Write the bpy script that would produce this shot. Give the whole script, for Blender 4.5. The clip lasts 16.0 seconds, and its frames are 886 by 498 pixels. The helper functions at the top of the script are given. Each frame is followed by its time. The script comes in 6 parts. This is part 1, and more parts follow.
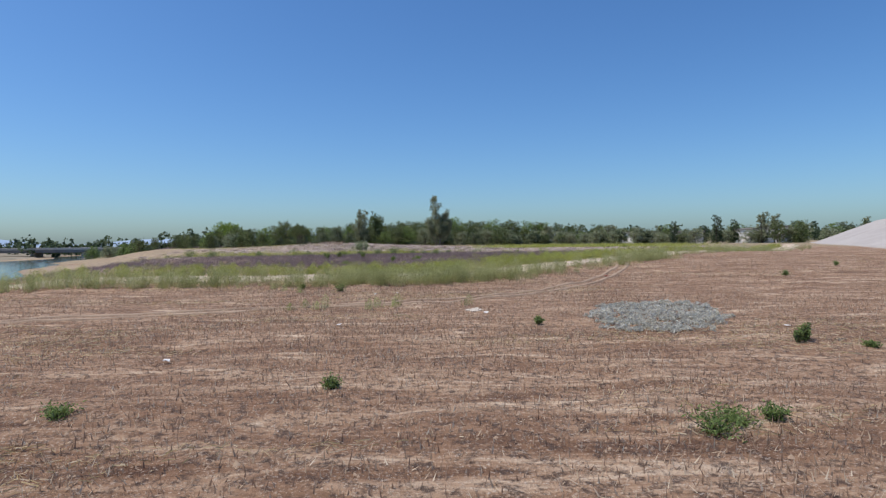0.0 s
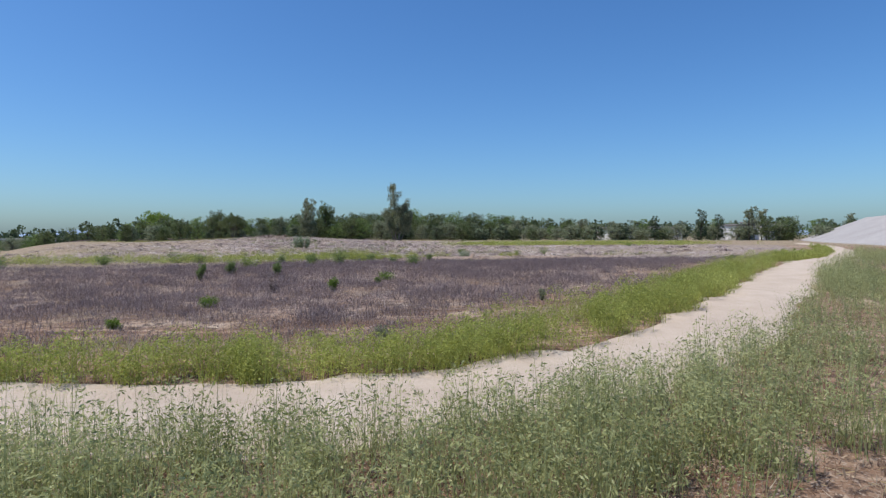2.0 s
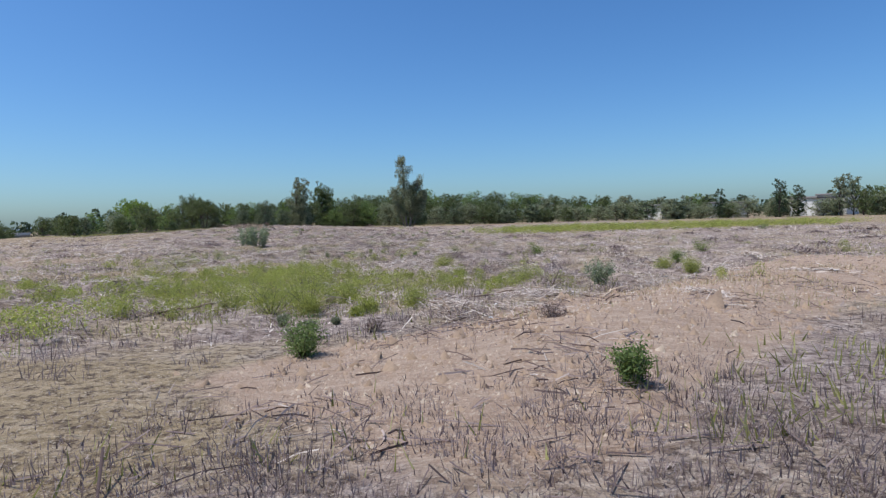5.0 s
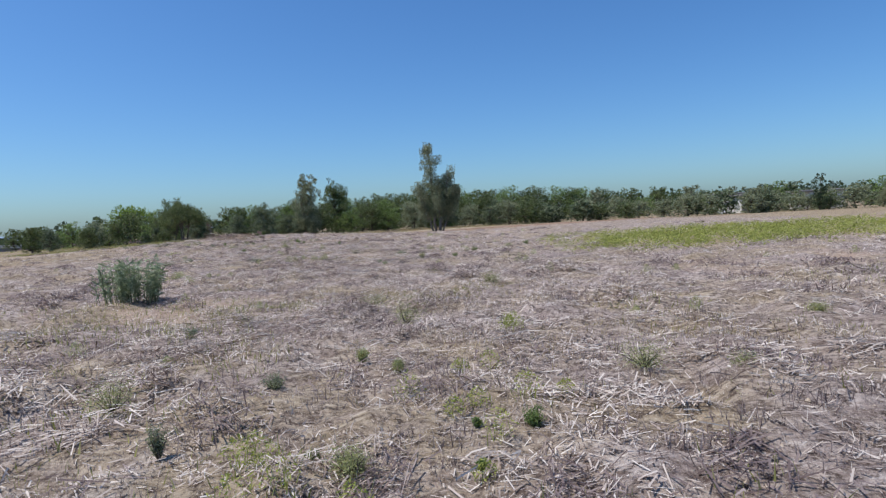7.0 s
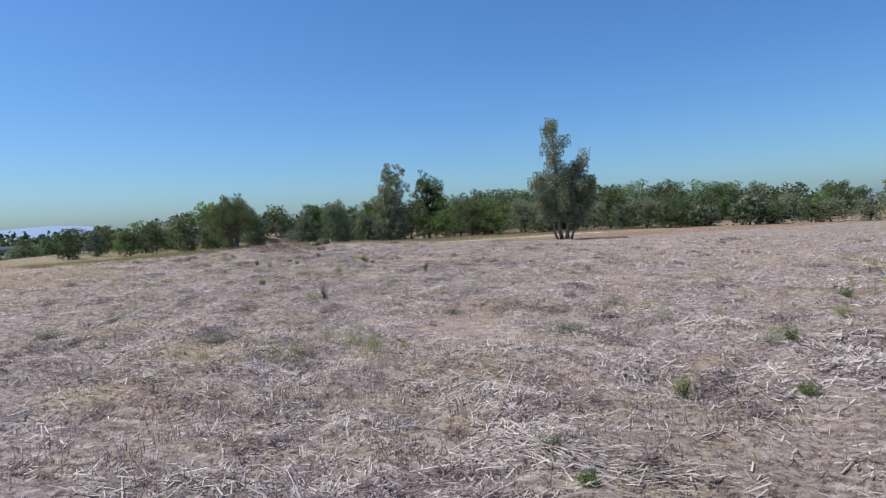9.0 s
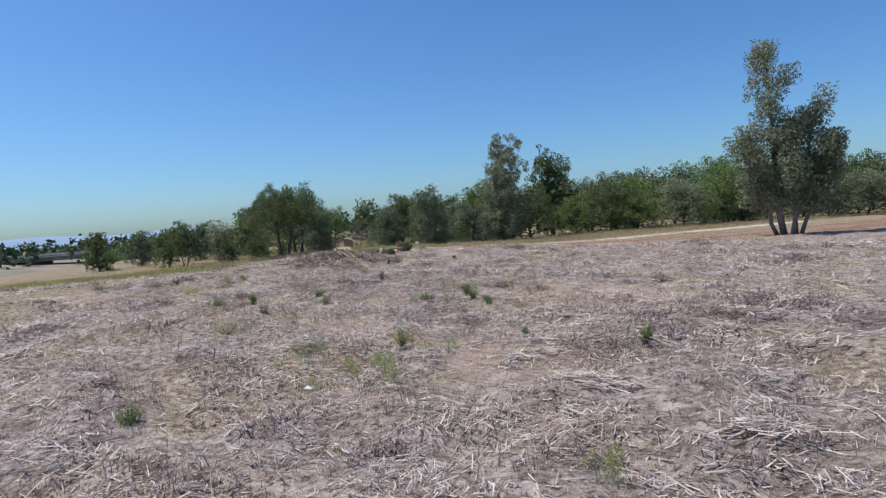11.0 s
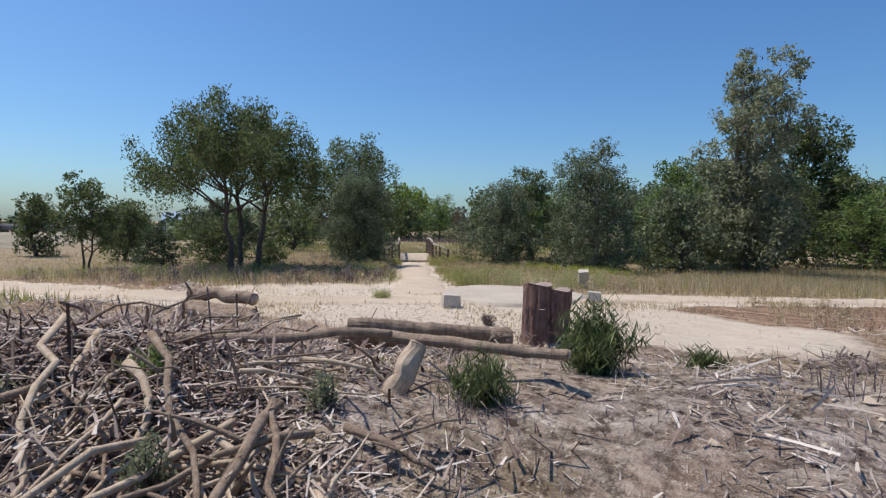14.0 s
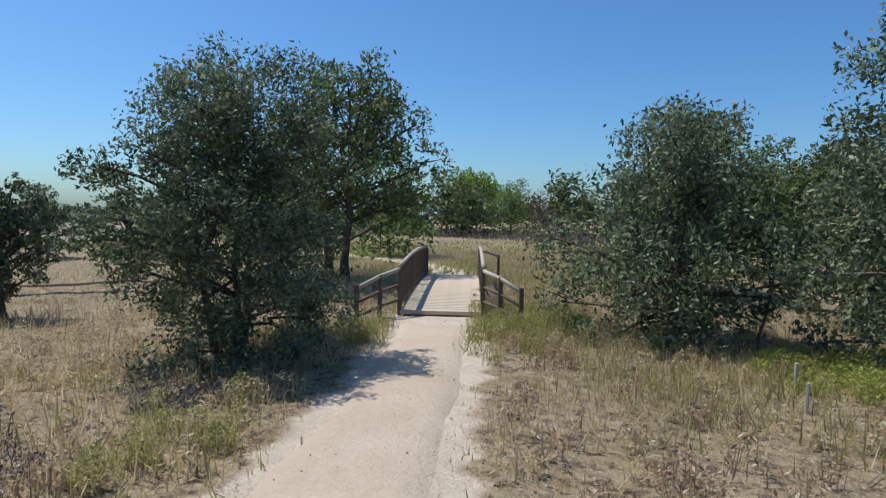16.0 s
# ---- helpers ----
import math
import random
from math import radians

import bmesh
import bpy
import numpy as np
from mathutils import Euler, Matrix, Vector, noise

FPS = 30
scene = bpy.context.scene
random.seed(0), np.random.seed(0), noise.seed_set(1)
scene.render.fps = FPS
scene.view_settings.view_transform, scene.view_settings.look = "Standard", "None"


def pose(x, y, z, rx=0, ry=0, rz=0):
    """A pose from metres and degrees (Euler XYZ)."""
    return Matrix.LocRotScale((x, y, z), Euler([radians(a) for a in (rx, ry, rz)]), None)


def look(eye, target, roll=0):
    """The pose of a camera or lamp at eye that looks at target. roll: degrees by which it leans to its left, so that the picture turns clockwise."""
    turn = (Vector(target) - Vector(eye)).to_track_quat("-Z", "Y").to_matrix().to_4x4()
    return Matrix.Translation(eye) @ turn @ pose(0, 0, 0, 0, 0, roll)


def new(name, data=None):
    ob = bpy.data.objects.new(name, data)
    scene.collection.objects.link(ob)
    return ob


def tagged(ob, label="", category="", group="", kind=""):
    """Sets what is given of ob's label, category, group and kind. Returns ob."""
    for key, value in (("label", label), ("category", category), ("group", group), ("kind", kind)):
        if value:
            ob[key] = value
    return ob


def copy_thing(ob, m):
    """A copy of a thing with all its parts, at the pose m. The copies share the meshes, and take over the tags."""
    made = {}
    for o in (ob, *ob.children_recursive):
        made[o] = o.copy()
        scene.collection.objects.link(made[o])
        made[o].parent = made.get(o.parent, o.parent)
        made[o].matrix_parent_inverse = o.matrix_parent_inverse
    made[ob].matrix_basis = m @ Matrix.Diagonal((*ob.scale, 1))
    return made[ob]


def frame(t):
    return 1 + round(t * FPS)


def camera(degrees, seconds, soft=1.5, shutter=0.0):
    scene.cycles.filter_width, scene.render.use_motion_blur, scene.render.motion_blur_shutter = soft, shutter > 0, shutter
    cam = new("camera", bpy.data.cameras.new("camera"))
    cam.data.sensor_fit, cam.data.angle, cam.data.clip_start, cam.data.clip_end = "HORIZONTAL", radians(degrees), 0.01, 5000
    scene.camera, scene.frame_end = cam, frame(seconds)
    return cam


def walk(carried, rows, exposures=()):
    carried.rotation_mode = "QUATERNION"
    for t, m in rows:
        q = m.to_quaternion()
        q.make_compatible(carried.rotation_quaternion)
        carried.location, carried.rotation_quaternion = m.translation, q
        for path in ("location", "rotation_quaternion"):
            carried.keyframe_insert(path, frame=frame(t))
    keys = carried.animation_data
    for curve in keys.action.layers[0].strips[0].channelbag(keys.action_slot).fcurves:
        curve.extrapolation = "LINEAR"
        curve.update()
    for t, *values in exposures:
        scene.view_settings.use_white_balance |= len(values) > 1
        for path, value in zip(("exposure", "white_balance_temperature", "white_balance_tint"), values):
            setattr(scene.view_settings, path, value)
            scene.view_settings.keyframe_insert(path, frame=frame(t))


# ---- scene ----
cam = camera(74.0, 16.0, soft=1.3)
PATH = [
    (0, (1.156, 4.634, 1.058), (1.22, 6.633, 1.034), -0.6),
    (0.5, (0.874, 11.629, 1.116), (1.028, 13.623, 1.088), 0.4),
    (1, (0.637, 18.079, 1.041), (0.875, 20.065, 1.019), 0.3),
    (1.5, (0.43, 23.503, 1.262), (0.659, 25.49, 1.228), 0.2),
    (2, (0.315, 28.843, 1.481), (0.535, 30.831, 1.433), -0.1),
    (2.5, (0.333, 33.838, 1.815), (0.549, 35.826, 1.759), -0.6),
    (3, (0.54, 38.619, 2.028), (0.768, 40.605, 1.966), 0.9),
    (5.5, (1.272, 68.125, 1.556), (1.433, 70.115, 1.448), -2.3),
    (6, (1.408, 74.679, 1.718), (1.548, 76.671, 1.615), -2.6),
    (6.5, (1.381, 81.744, 2.014), (1.5, 83.738, 1.915), -1.8),
    (7, (1.128, 89.049, 2.395), (1.227, 91.043, 2.286), -3.0),
    (7.5, (0.638, 96.4, 2.746), (0.678, 98.397, 2.637), -2.3),
    (8, (0.02, 103.956, 2.998), (-0.036, 105.952, 2.888), -2.7),
    (8.5, (-0.773, 111.231, 3.217), (-0.917, 113.223, 3.112), -3.2),
    (9, (-1.67, 118.068, 3.349), (-1.895, 120.053, 3.246), -2.6),
    (11.5, (-10.212, 150.85, 2.966), (-10.853, 152.742, 2.871), -3.4),
    (12, (-12.1, 156.829, 2.79), (-12.824, 158.692, 2.715), -2.1),
    (12.5, (-14.233, 162.394, 2.567), (-15.087, 164.201, 2.482), -2.3),
    (13, (-16.36, 167.522, 2.486), (-17.27, 169.301, 2.4), -2.5),
    (13.5, (-18.482, 172.38, 2.43), (-19.405, 174.152, 2.355), -2.9),
    (14, (-20.955, 177.331, 2.473), (-21.899, 179.092, 2.389), 0.8),
    (14.5, (-23.467, 182.244, 2.543), (-24.482, 183.964, 2.448), -1.3),
    (15, (-25.923, 186.949, 2.537), (-26.966, 188.653, 2.453), -0.8),
    (15.5, (-28.379, 191.534, 2.599), (-29.448, 193.222, 2.498), 1.5),
    (16, (-30.761, 195.933, 2.652), (-31.913, 197.563, 2.533), 0.9),
]
BALANCE = [(0, 0, 6580, 12), (1.5, 0, 6380, 11), (3, 0, 6220, 11), (5.5, 0, 6320, 10), (9, 0, 6230, 11), (11.5, 0, 6450, 10), (12.5, 0, 6680, 10),
           (13.5, 0, 6720, 10), (14.5, 0, 6680, 10), (15, -0.15, 6450, 9), (15.5, -0.05, 6420, 9), (16, 0, 6380, 6)]      # the film camera's drifting white balance
walk(cam, [(t, look(eye, aim, roll)) for t, eye, aim, roll in PATH], BALANCE)

# ---- light: high summer sun from the river side, clear sky ----
SUN_AZ, SUN_EL = 96.0, 63.0      # degrees anticlockwise from ahead (+y); elevation
world = bpy.data.worlds.new("sky")
scene.world = world
world.use_nodes = True
wn = world.node_tree.nodes
sky = wn.new("ShaderNodeTexSky")
sky.sky_type = 'NISHITA'
sky.sun_disc = False
sky.sun_elevation = radians(SUN_EL)
sky.sun_rotation = radians(-SUN_AZ)
sky.air_density, sky.dust_density, sky.ozone_density = 1.0, 1.1, 3.2
tint = wn.new("ShaderNodeMix")
tint.data_type, tint.blend_type = 'RGBA', 'MULTIPLY'
tint.inputs[0].default_value, tint.inputs[7].default_value = 1.0, (0.735, 1.0, 1.24, 1)
richer = wn.new("ShaderNodeHueSaturation")
richer.inputs["Saturation"].default_value = 1.14
world.node_tree.links.new(sky.outputs[0], richer.inputs["Color"])
world.node_tree.links.new(richer.outputs[0], tint.inputs[6])
wn["Background"].inputs["Strength"].default_value = 0.109
world.node_tree.links.new(tint.outputs[2], wn["Background"].inputs[0])

sun_data = bpy.data.lights.new("sun", 'SUN')
sun_data.energy, sun_data.angle, sun_data.color = 4.5, radians(0.53), (1.0, 0.955, 0.89)
sun = new("sun", sun_data)
a, e = radians(SUN_AZ), radians(SUN_EL)
sun_dir = Vector((-math.sin(a) * math.cos(e), math.cos(a) * math.cos(e), math.sin(e)))
sun.matrix_world = look(sun_dir * 60 + Vector((0, 100, 0)), (0, 100, 0))

RNG = np.random.default_rng(7)


# ---- materials ----
def material(name, build):
    m = bpy.data.materials.new(name)
    m.use_nodes = True
    nt = m.node_tree
    bsdf = nt.nodes["Principled BSDF"]
    bsdf.inputs["Specular IOR Level"].default_value = 0.25
    build(nt, bsdf)
    return m


def node(nt, kind, **values):
    n = nt.nodes.new(kind)
    for key, value in values.items():
        n.inputs[key.replace("_", " ")].default_value = value
    return n


def ramp(nt, source, stops):
    r = nt.nodes.new("ShaderNodeValToRGB")
    el = r.color_ramp.elements
    while len(el) < len(stops):
        el.new(0.5)
    for slot, (pos, col) in zip(el, stops):
        slot.position, slot.color = pos, (*col, 1)
    nt.links.new(source, r.inputs[0])
    return r.outputs[0]


def mix(nt, fac, one, two, mode='MIX'):
    m = nt.nodes.new("ShaderNodeMix")
    m.data_type, m.blend_type = 'RGBA', mode
    for slot, value in ((0, fac), (6, one), (7, two)):
        if isinstance(value, (int, float)):
            m.inputs[slot].default_value = value
        elif isinstance(value, tuple):
            m.inputs[slot].default_value = (*value, 1)
        else:
            nt.links.new(value, m.inputs[slot])
    return m.outputs[2]


def noise_of(nt, scale, detail=5.0, rough=0.6, stretch=None, coord="Object", distort=0.0):
    tc = nt.nodes.new("ShaderNodeTexCoord")
    src = tc.outputs[coord]
    if stretch:
        mp = nt.nodes.new("ShaderNodeMapping")
        mp.inputs["Scale"].default_value = stretch[:3]
        if len(stretch) > 3:
            mp.inputs["Rotation"].default_value = (0, 0, stretch[3])
        nt.links.new(src, mp.inputs[0])
        src = mp.outputs[0]
    n = node(nt, "ShaderNodeTexNoise", Scale=scale, Detail=detail, Roughness=rough, Distortion=distort)
    nt.links.new(src, n.inputs["Vector"])
    return n.outputs["Fac"]


def bump(nt, bsdf, height, strength=0.5, distance=0.05):
    b = node(nt, "ShaderNodeBump", Strength=strength, Distance=distance)
    nt.links.new(height, b.inputs["Height"])
    nt.links.new(b.outputs[0], bsdf.inputs["Normal"])


def island(nt):
    return nt.nodes.new("ShaderNodeNewGeometry").outputs["Random Per Island"]


def leafy(name, dark, mid, light, rough=0.55, glow=0.48):
    """Leaves: colour differs leaf by leaf and clump by clump; some light passes through."""
    def build(nt, bsdf):
        c = ramp(nt, island(nt), [(0.0, dark), (0.55, mid), (1.0, light)])
        n = noise_of(nt, 0.55, 3)
        c = mix(nt, ramp(nt, n, [(0.35, (0, 0, 0)), (0.7, (1, 1, 1))]), mix(nt, 0.45, c, dark), mix(nt, 0.3, c, light))
        nt.links.new(c, bsdf.inputs["Base Color"])
        bsdf.inputs["Roughness"].default_value = rough
        tr = nt.nodes.new("ShaderNodeBsdfTranslucent")
        nt.links.new(c, tr.inputs[0])
        ms = nt.nodes.new("ShaderNodeMixShader")
        ms.inputs[0].default_value = glow
        nt.links.new(bsdf.outputs[0], ms.inputs[1])
        nt.links.new(tr.outputs[0], ms.inputs[2])
        nt.links.new(ms.outputs[0], nt.nodes["Material Output"].inputs[0])
    return material(name, build)


def blades(name, stops, rough=0.75, thin=0.35):
    def build(nt, bsdf):
        c = ramp(nt, island(nt), stops)
        n = noise_of(nt, 0.35, 4)
        c = mix(nt, ramp(nt, n, [(0.3, (0, 0, 0)), (0.75, (0.35, 0.35, 0.35))]), c, tuple(v * 0.8 for v in stops[0][1]))
        nt.links.new(c, bsdf.inputs["Base Color"])
        bsdf.inputs["Roughness"].default_value = rough
        tr = nt.nodes.new("ShaderNodeBsdfTranslucent")
        nt.links.new(c, tr.inputs[0])
        ms = nt.nodes.new("ShaderNodeMixShader")
        ms.inputs[0].default_value = thin
        nt.links.new(bsdf.outputs[0], ms.inputs[1])
        nt.links.new(tr.outputs[0], ms.inputs[2])
        nt.links.new(ms.outputs[0], nt.nodes["Material Output"].inputs[0])
    return material(name, build)


def surface(name, low, high, scale=3.0, rough=0.85, bump_scale=20.0, strength=0.4, distance=0.02, stretch=None, spots=None):
    def build(nt, bsdf):
        big = noise_of(nt, scale, 6, 0.65, stretch)
        fine = noise_of(nt, bump_scale, 6, 0.7, stretch)
        c = ramp(nt, big, [(0.3, low), (0.7, high)])
        c = mix(nt, ramp(nt, fine, [(0.3, (0, 0, 0)), (0.8, (0.55, 0.55, 0.55))]), c, spots or tuple(v * 0.55 for v in low))
        nt.links.new(c, bsdf.inputs["Base Color"])
        bsdf.inputs["Roughness"].default_value = rough
        bump(nt, bsdf, fine, strength, distance)
    return material(name, build)


def ground_build(nt, bsdf):
    at = nt.nodes.new("ShaderNodeAttribute")
    at.attribute_name = "zone"
    sep = nt.nodes.new("ShaderNodeSeparateColor")
    nt.links.new(at.outputs["Color"], sep.inputs[0])
    warp = noise_of(nt, 0.8, 9, 0.78)
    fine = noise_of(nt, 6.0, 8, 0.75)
    streak = noise_of(nt, 1.1, 8, 0.75, (1.0, 2.4, 1.0, 0.25), distort=1.5)
    clod = noise_of(nt, 22.0, 4, 0.7)

    def soft(fac, low=0.35, high=0.65):
        """A zone's weight, its border broken up by noise."""
        add = nt.nodes.new("ShaderNodeMath")
        add.operation = 'ADD'
        nt.links.new(fac, add.inputs[0])
        sub = nt.nodes.new("ShaderNodeMath")
        sub.operation = 'MULTIPLY_ADD'
        nt.links.new(warp, sub.inputs[0])
        sub.inputs[1].default_value, sub.inputs[2].default_value = 1.1, -0.55
        nt.links.new(sub.outputs[0], add.inputs[1])
        return ramp(nt, add.outputs[0], [(low, (0, 0, 0)), (high, (1, 1, 1))])

    rows = noise_of(nt, 1.0, 8, 0.72, (0.32, 1.5, 1.0, 0.12), distort=0.8)
    dry = ramp(nt, rows, [(0.32, (0.125, 0.067, 0.042)), (0.46, (0.25, 0.145, 0.088)), (0.57, (0.385, 0.255, 0.165)), (0.68, (0.64, 0.50, 0.365))])
    wide = noise_of(nt, 0.22, 5, 0.65)
    patch = noise_of(nt, 0.62, 7, 0.7, (1.0, 0.8, 1.0, 0.5), distort=0.9)
    mulch = mix(nt, ramp(nt, wide, [(0.44, (0, 0, 0)), (0.60, (1, 1, 1))]),
                ramp(nt, streak, [(0.30, (0.095, 0.066, 0.056)), (0.44, (0.255, 0.195, 0.168)), (0.57, (0.43, 0.35, 0.308)), (0.70, (0.66, 0.57, 0.51))]),
                ramp(nt, streak, [(0.28, (0.11, 0.078, 0.047)), (0.44, (0.27, 0.205, 0.135)), (0.58, (0.44, 0.35, 0.245)), (0.72, (0.62, 0.52, 0.41))]))
    mulch = mix(nt, ramp(nt, patch, [(0.36, (0.5, 0.5, 0.5)), (0.46, (0, 0, 0))]), mulch, (0.15, 0.108, 0.102))
    mulch = mix(nt, ramp(nt, patch, [(0.56, (0, 0, 0)), (0.66, (0.4, 0.4, 0.4))]), mulch, (0.60, 0.525, 0.475))
    soil = ramp(nt, streak, [(0.25, (0.27, 0.18, 0.125)), (0.5, (0.40, 0.29, 0.215)), (0.75, (0.54, 0.42, 0.325))])
    soil = mix(nt, ramp(nt, fine, [(0.34, (0.55, 0.55, 0.55)), (0.44, (0, 0, 0))]), soil, (0.20, 0.135, 0.095))
    green = ramp(nt, streak, [(0.25, (0.19, 0.14, 0.08)), (0.5, (0.32, 0.245, 0.15)), (0.75, (0.50, 0.395, 0.275))])
    c = mix(nt, soft(sep.outputs[0]), dry, mulch)
    c = mix(nt, soft(sep.outputs[2]), c, green)
    # crevice shade put into the colour: near black where the fine bump is low
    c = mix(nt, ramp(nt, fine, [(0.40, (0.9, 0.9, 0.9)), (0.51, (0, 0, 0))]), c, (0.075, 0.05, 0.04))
    c = mix(nt, soft(sep.outputs[1]), c, soil)
    sand = ramp(nt, streak, [(0.25, (0.50, 0.40, 0.31)), (0.5, (0.61, 0.51, 0.405)), (0.75, (0.71, 0.60, 0.49))])
    sand = mix(nt, ramp(nt, fine, [(0.33, (0.5, 0.5, 0.5)), (0.42, (0, 0, 0))]), sand, (0.30, 0.22, 0.155))
    c = mix(nt, soft(at.outputs["Alpha"]), c, sand)
    c = mix(nt, ramp(nt, clod, [(0.55, (0, 0, 0)), (0.68, (0.7, 0.7, 0.7))]), c, (0.62, 0.53, 0.43))
    nt.links.new(c, bsdf.inputs["Base Color"])
    bsdf.inputs["Roughness"].default_value = 0.95
    bsdf.inputs["Specular IOR Level"].default_value = 0.1
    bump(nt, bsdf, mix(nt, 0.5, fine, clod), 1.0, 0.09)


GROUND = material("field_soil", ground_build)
TRAIL = surface("packed_dirt", (0.47, 0.375, 0.29), (0.60, 0.50, 0.40), 0.9, 0.95, 11.0, 0.8, 0.05, spots=(0.42, 0.31, 0.215))
RUT = surface("wheel_rut_soil", (0.29, 0.20, 0.135), (0.43, 0.32, 0.23), 1.2, 0.95, 18.0, 0.5, 0.03)
CONCRETE = surface("weathered_concrete", (0.46, 0.42, 0.38), (0.58, 0.54, 0.49), 0.5, 0.85, 9.0, 0.25, 0.02)
PADMAT = surface("dusty_pad_concrete", (0.43, 0.36, 0.295), (0.55, 0.47, 0.39), 0.9, 0.9, 16.0, 0.4, 0.02)
LEVEE = surface("levee_concrete", (0.37, 0.335, 0.305), (0.47, 0.43, 0.395), 0.12, 0.9, 2.0, 0.2, 0.05)
SAND = surface("river_sand", (0.20, 0.175, 0.12), (0.38, 0.32, 0.24), 0.06, 0.95, 1.2, 0.3, 0.1)
WHITEWALL = surface("white_render", (0.70, 0.68, 0.64), (0.80, 0.79, 0.76), 0.5, 0.8, 6.0, 0.1, 0.01)
ROCK = surface("pale_rock", (0.50, 0.435, 0.36), (0.70, 0.62, 0.53), 2.5, 0.9, 14.0, 0.7, 0.05)
DEADWOOD = surface("grey_dead_wood", (0.21, 0.14, 0.10), (0.48, 0.365, 0.27), 2.0, 0.9, 10.0, 0.8, 0.03, (6, 6, 1))
STUMPTOP = surface("pinkish_sawn_wood", (0.36, 0.255, 0.215), (0.58, 0.46, 0.405), 6.0, 0.9, 22.0, 0.9, 0.03, (1, 6, 1))
STUMPWOOD = surface("red_brown_stump_wood", (0.20, 0.095, 0.072), (0.46, 0.29, 0.235), 5.0, 0.95, 18.0, 1.0, 0.05, (3, 3, 0.8), spots=(0.06, 0.035, 0.03))
PALEWOOD = surface("pale_split_wood", (0.40, 0.29, 0.20), (0.67, 0.545, 0.42), 2.0, 0.9, 12.0, 0.6, 0.02, (5, 5, 1))
BARK = surface("tree_bark", (0.075, 0.06, 0.05), (0.17, 0.14, 0.115), 3.0, 0.9, 12.0, 0.8, 0.03, (4, 4, 1))
GREYBARK = surface("pale_bark", (0.15, 0.125, 0.105), (0.30, 0.26, 0.22), 3.0, 0.9, 12.0, 0.6, 0.02, (4, 4, 1))
RAILWOOD = surface("weathered_rail_timber", (0.115, 0.08, 0.06), (0.22, 0.165, 0.125), 2.0, 0.85, 14.0, 0.5, 0.01, (1, 1, 6))
RAILCAP = surface("sun_bleached_cap_timber", (0.40, 0.35, 0.29), (0.55, 0.49, 0.42), 2.0, 0.85, 14.0, 0.4, 0.01)
DECKMAT = surface("dusty_deck", (0.52, 0.42, 0.32), (0.65, 0.545, 0.43), 1.5, 0.9, 12.0, 0.4, 0.01)
ROOFING = surface("grey_roofing", (0.20, 0.18, 0.17), (0.30, 0.28, 0.26), 0.6, 0.8, 5.0, 0.2, 0.02)
LITTER = surface("white_litter", (0.72, 0.70, 0.67), (0.82, 0.81, 0.79), 4.0, 0.6, 20.0, 0.2, 0.01)
REDPLASTIC = surface("faded_red_plastic", (0.45, 0.07, 0.05), (0.55, 0.11, 0.08), 4.0, 0.5, 20.0, 0.2, 0.01)
ASPHALT = surface("bridge_road_concrete", (0.16, 0.16, 0.16), (0.24, 0.24, 0.235), 0.2, 0.9, 3.0, 0.2, 0.02)


def water_build(nt, bsdf):
    bsdf.inputs["Base Color"].default_value = (0.10, 0.13, 0.13, 1)
    bsdf.inputs["Roughness"].default_value = 0.08
    bsdf.inputs["Specular IOR Level"].default_value = 0.5
    bump(nt, bsdf, noise_of(nt, 0.8, 4), 0.25, 0.1)


WATER = material("shallow_river_water", water_build)


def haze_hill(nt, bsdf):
    # the blue haze of distance is put straight into the hills' base colour
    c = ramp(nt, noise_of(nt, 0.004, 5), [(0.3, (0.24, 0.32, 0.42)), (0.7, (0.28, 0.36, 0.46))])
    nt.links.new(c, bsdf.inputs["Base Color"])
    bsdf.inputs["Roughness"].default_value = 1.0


HILL = material("far_hill_hazed", haze_hill)
LEAF_OAK = leafy("oak_leaf", (0.036, 0.056, 0.020), (0.115, 0.155, 0.052), (0.27, 0.31, 0.125), 0.55, 0.36)
LEAF_WILLOW = leafy("willow_leaf", (0.034, 0.052, 0.024), (0.128, 0.170, 0.085), (0.38, 0.43, 0.255), 0.5, 0.26)
LEAF_GREEN = leafy("bright_leaf", (0.066, 0.112, 0.030), (0.175, 0.26, 0.070), (0.34, 0.43, 0.145))
LEAF_EUC = leafy("eucalyptus_leaf", (0.105, 0.12, 0.068), (0.26, 0.285, 0.165), (0.49, 0.51, 0.325))
LEAF_OLIVE = leafy("olive_leaf", (0.125, 0.145, 0.082), (0.26, 0.29, 0.165), (0.42, 0.45, 0.28))
LEAF_DARK = leafy("cypress_leaf", (0.031, 0.051, 0.025), (0.071, 0.105, 0.054), (0.145, 0.187, 0.102))
LEAF_LIME = leafy("fresh_leaf", (0.078, 0.132, 0.019), (0.194, 0.287, 0.046), (0.310, 0.419, 0.093))
LEAF_DEAD = leafy("dead_leaf", (0.07, 0.045, 0.035), (0.16, 0.105, 0.08), (0.25, 0.18, 0.14))
LEAF_SHRUB = leafy("shrub_leaf", (0.085, 0.135, 0.036), (0.20, 0.28, 0.08), (0.37, 0.44, 0.17))
LEAF_REED = leafy("reed_leaf", (0.13, 0.17, 0.08), (0.30, 0.36, 0.20), (0.55, 0.60, 0.42))
LEAF_MULLEIN = leafy("grey_weed_leaf", (0.42, 0.40, 0.33), (0.58, 0.56, 0.48), (0.74, 0.72, 0.65))
WEED = leafy("mustard_weed", (0.19, 0.215, 0.045), (0.39, 0.43, 0.095), (0.61, 0.62, 0.19), 0.7)
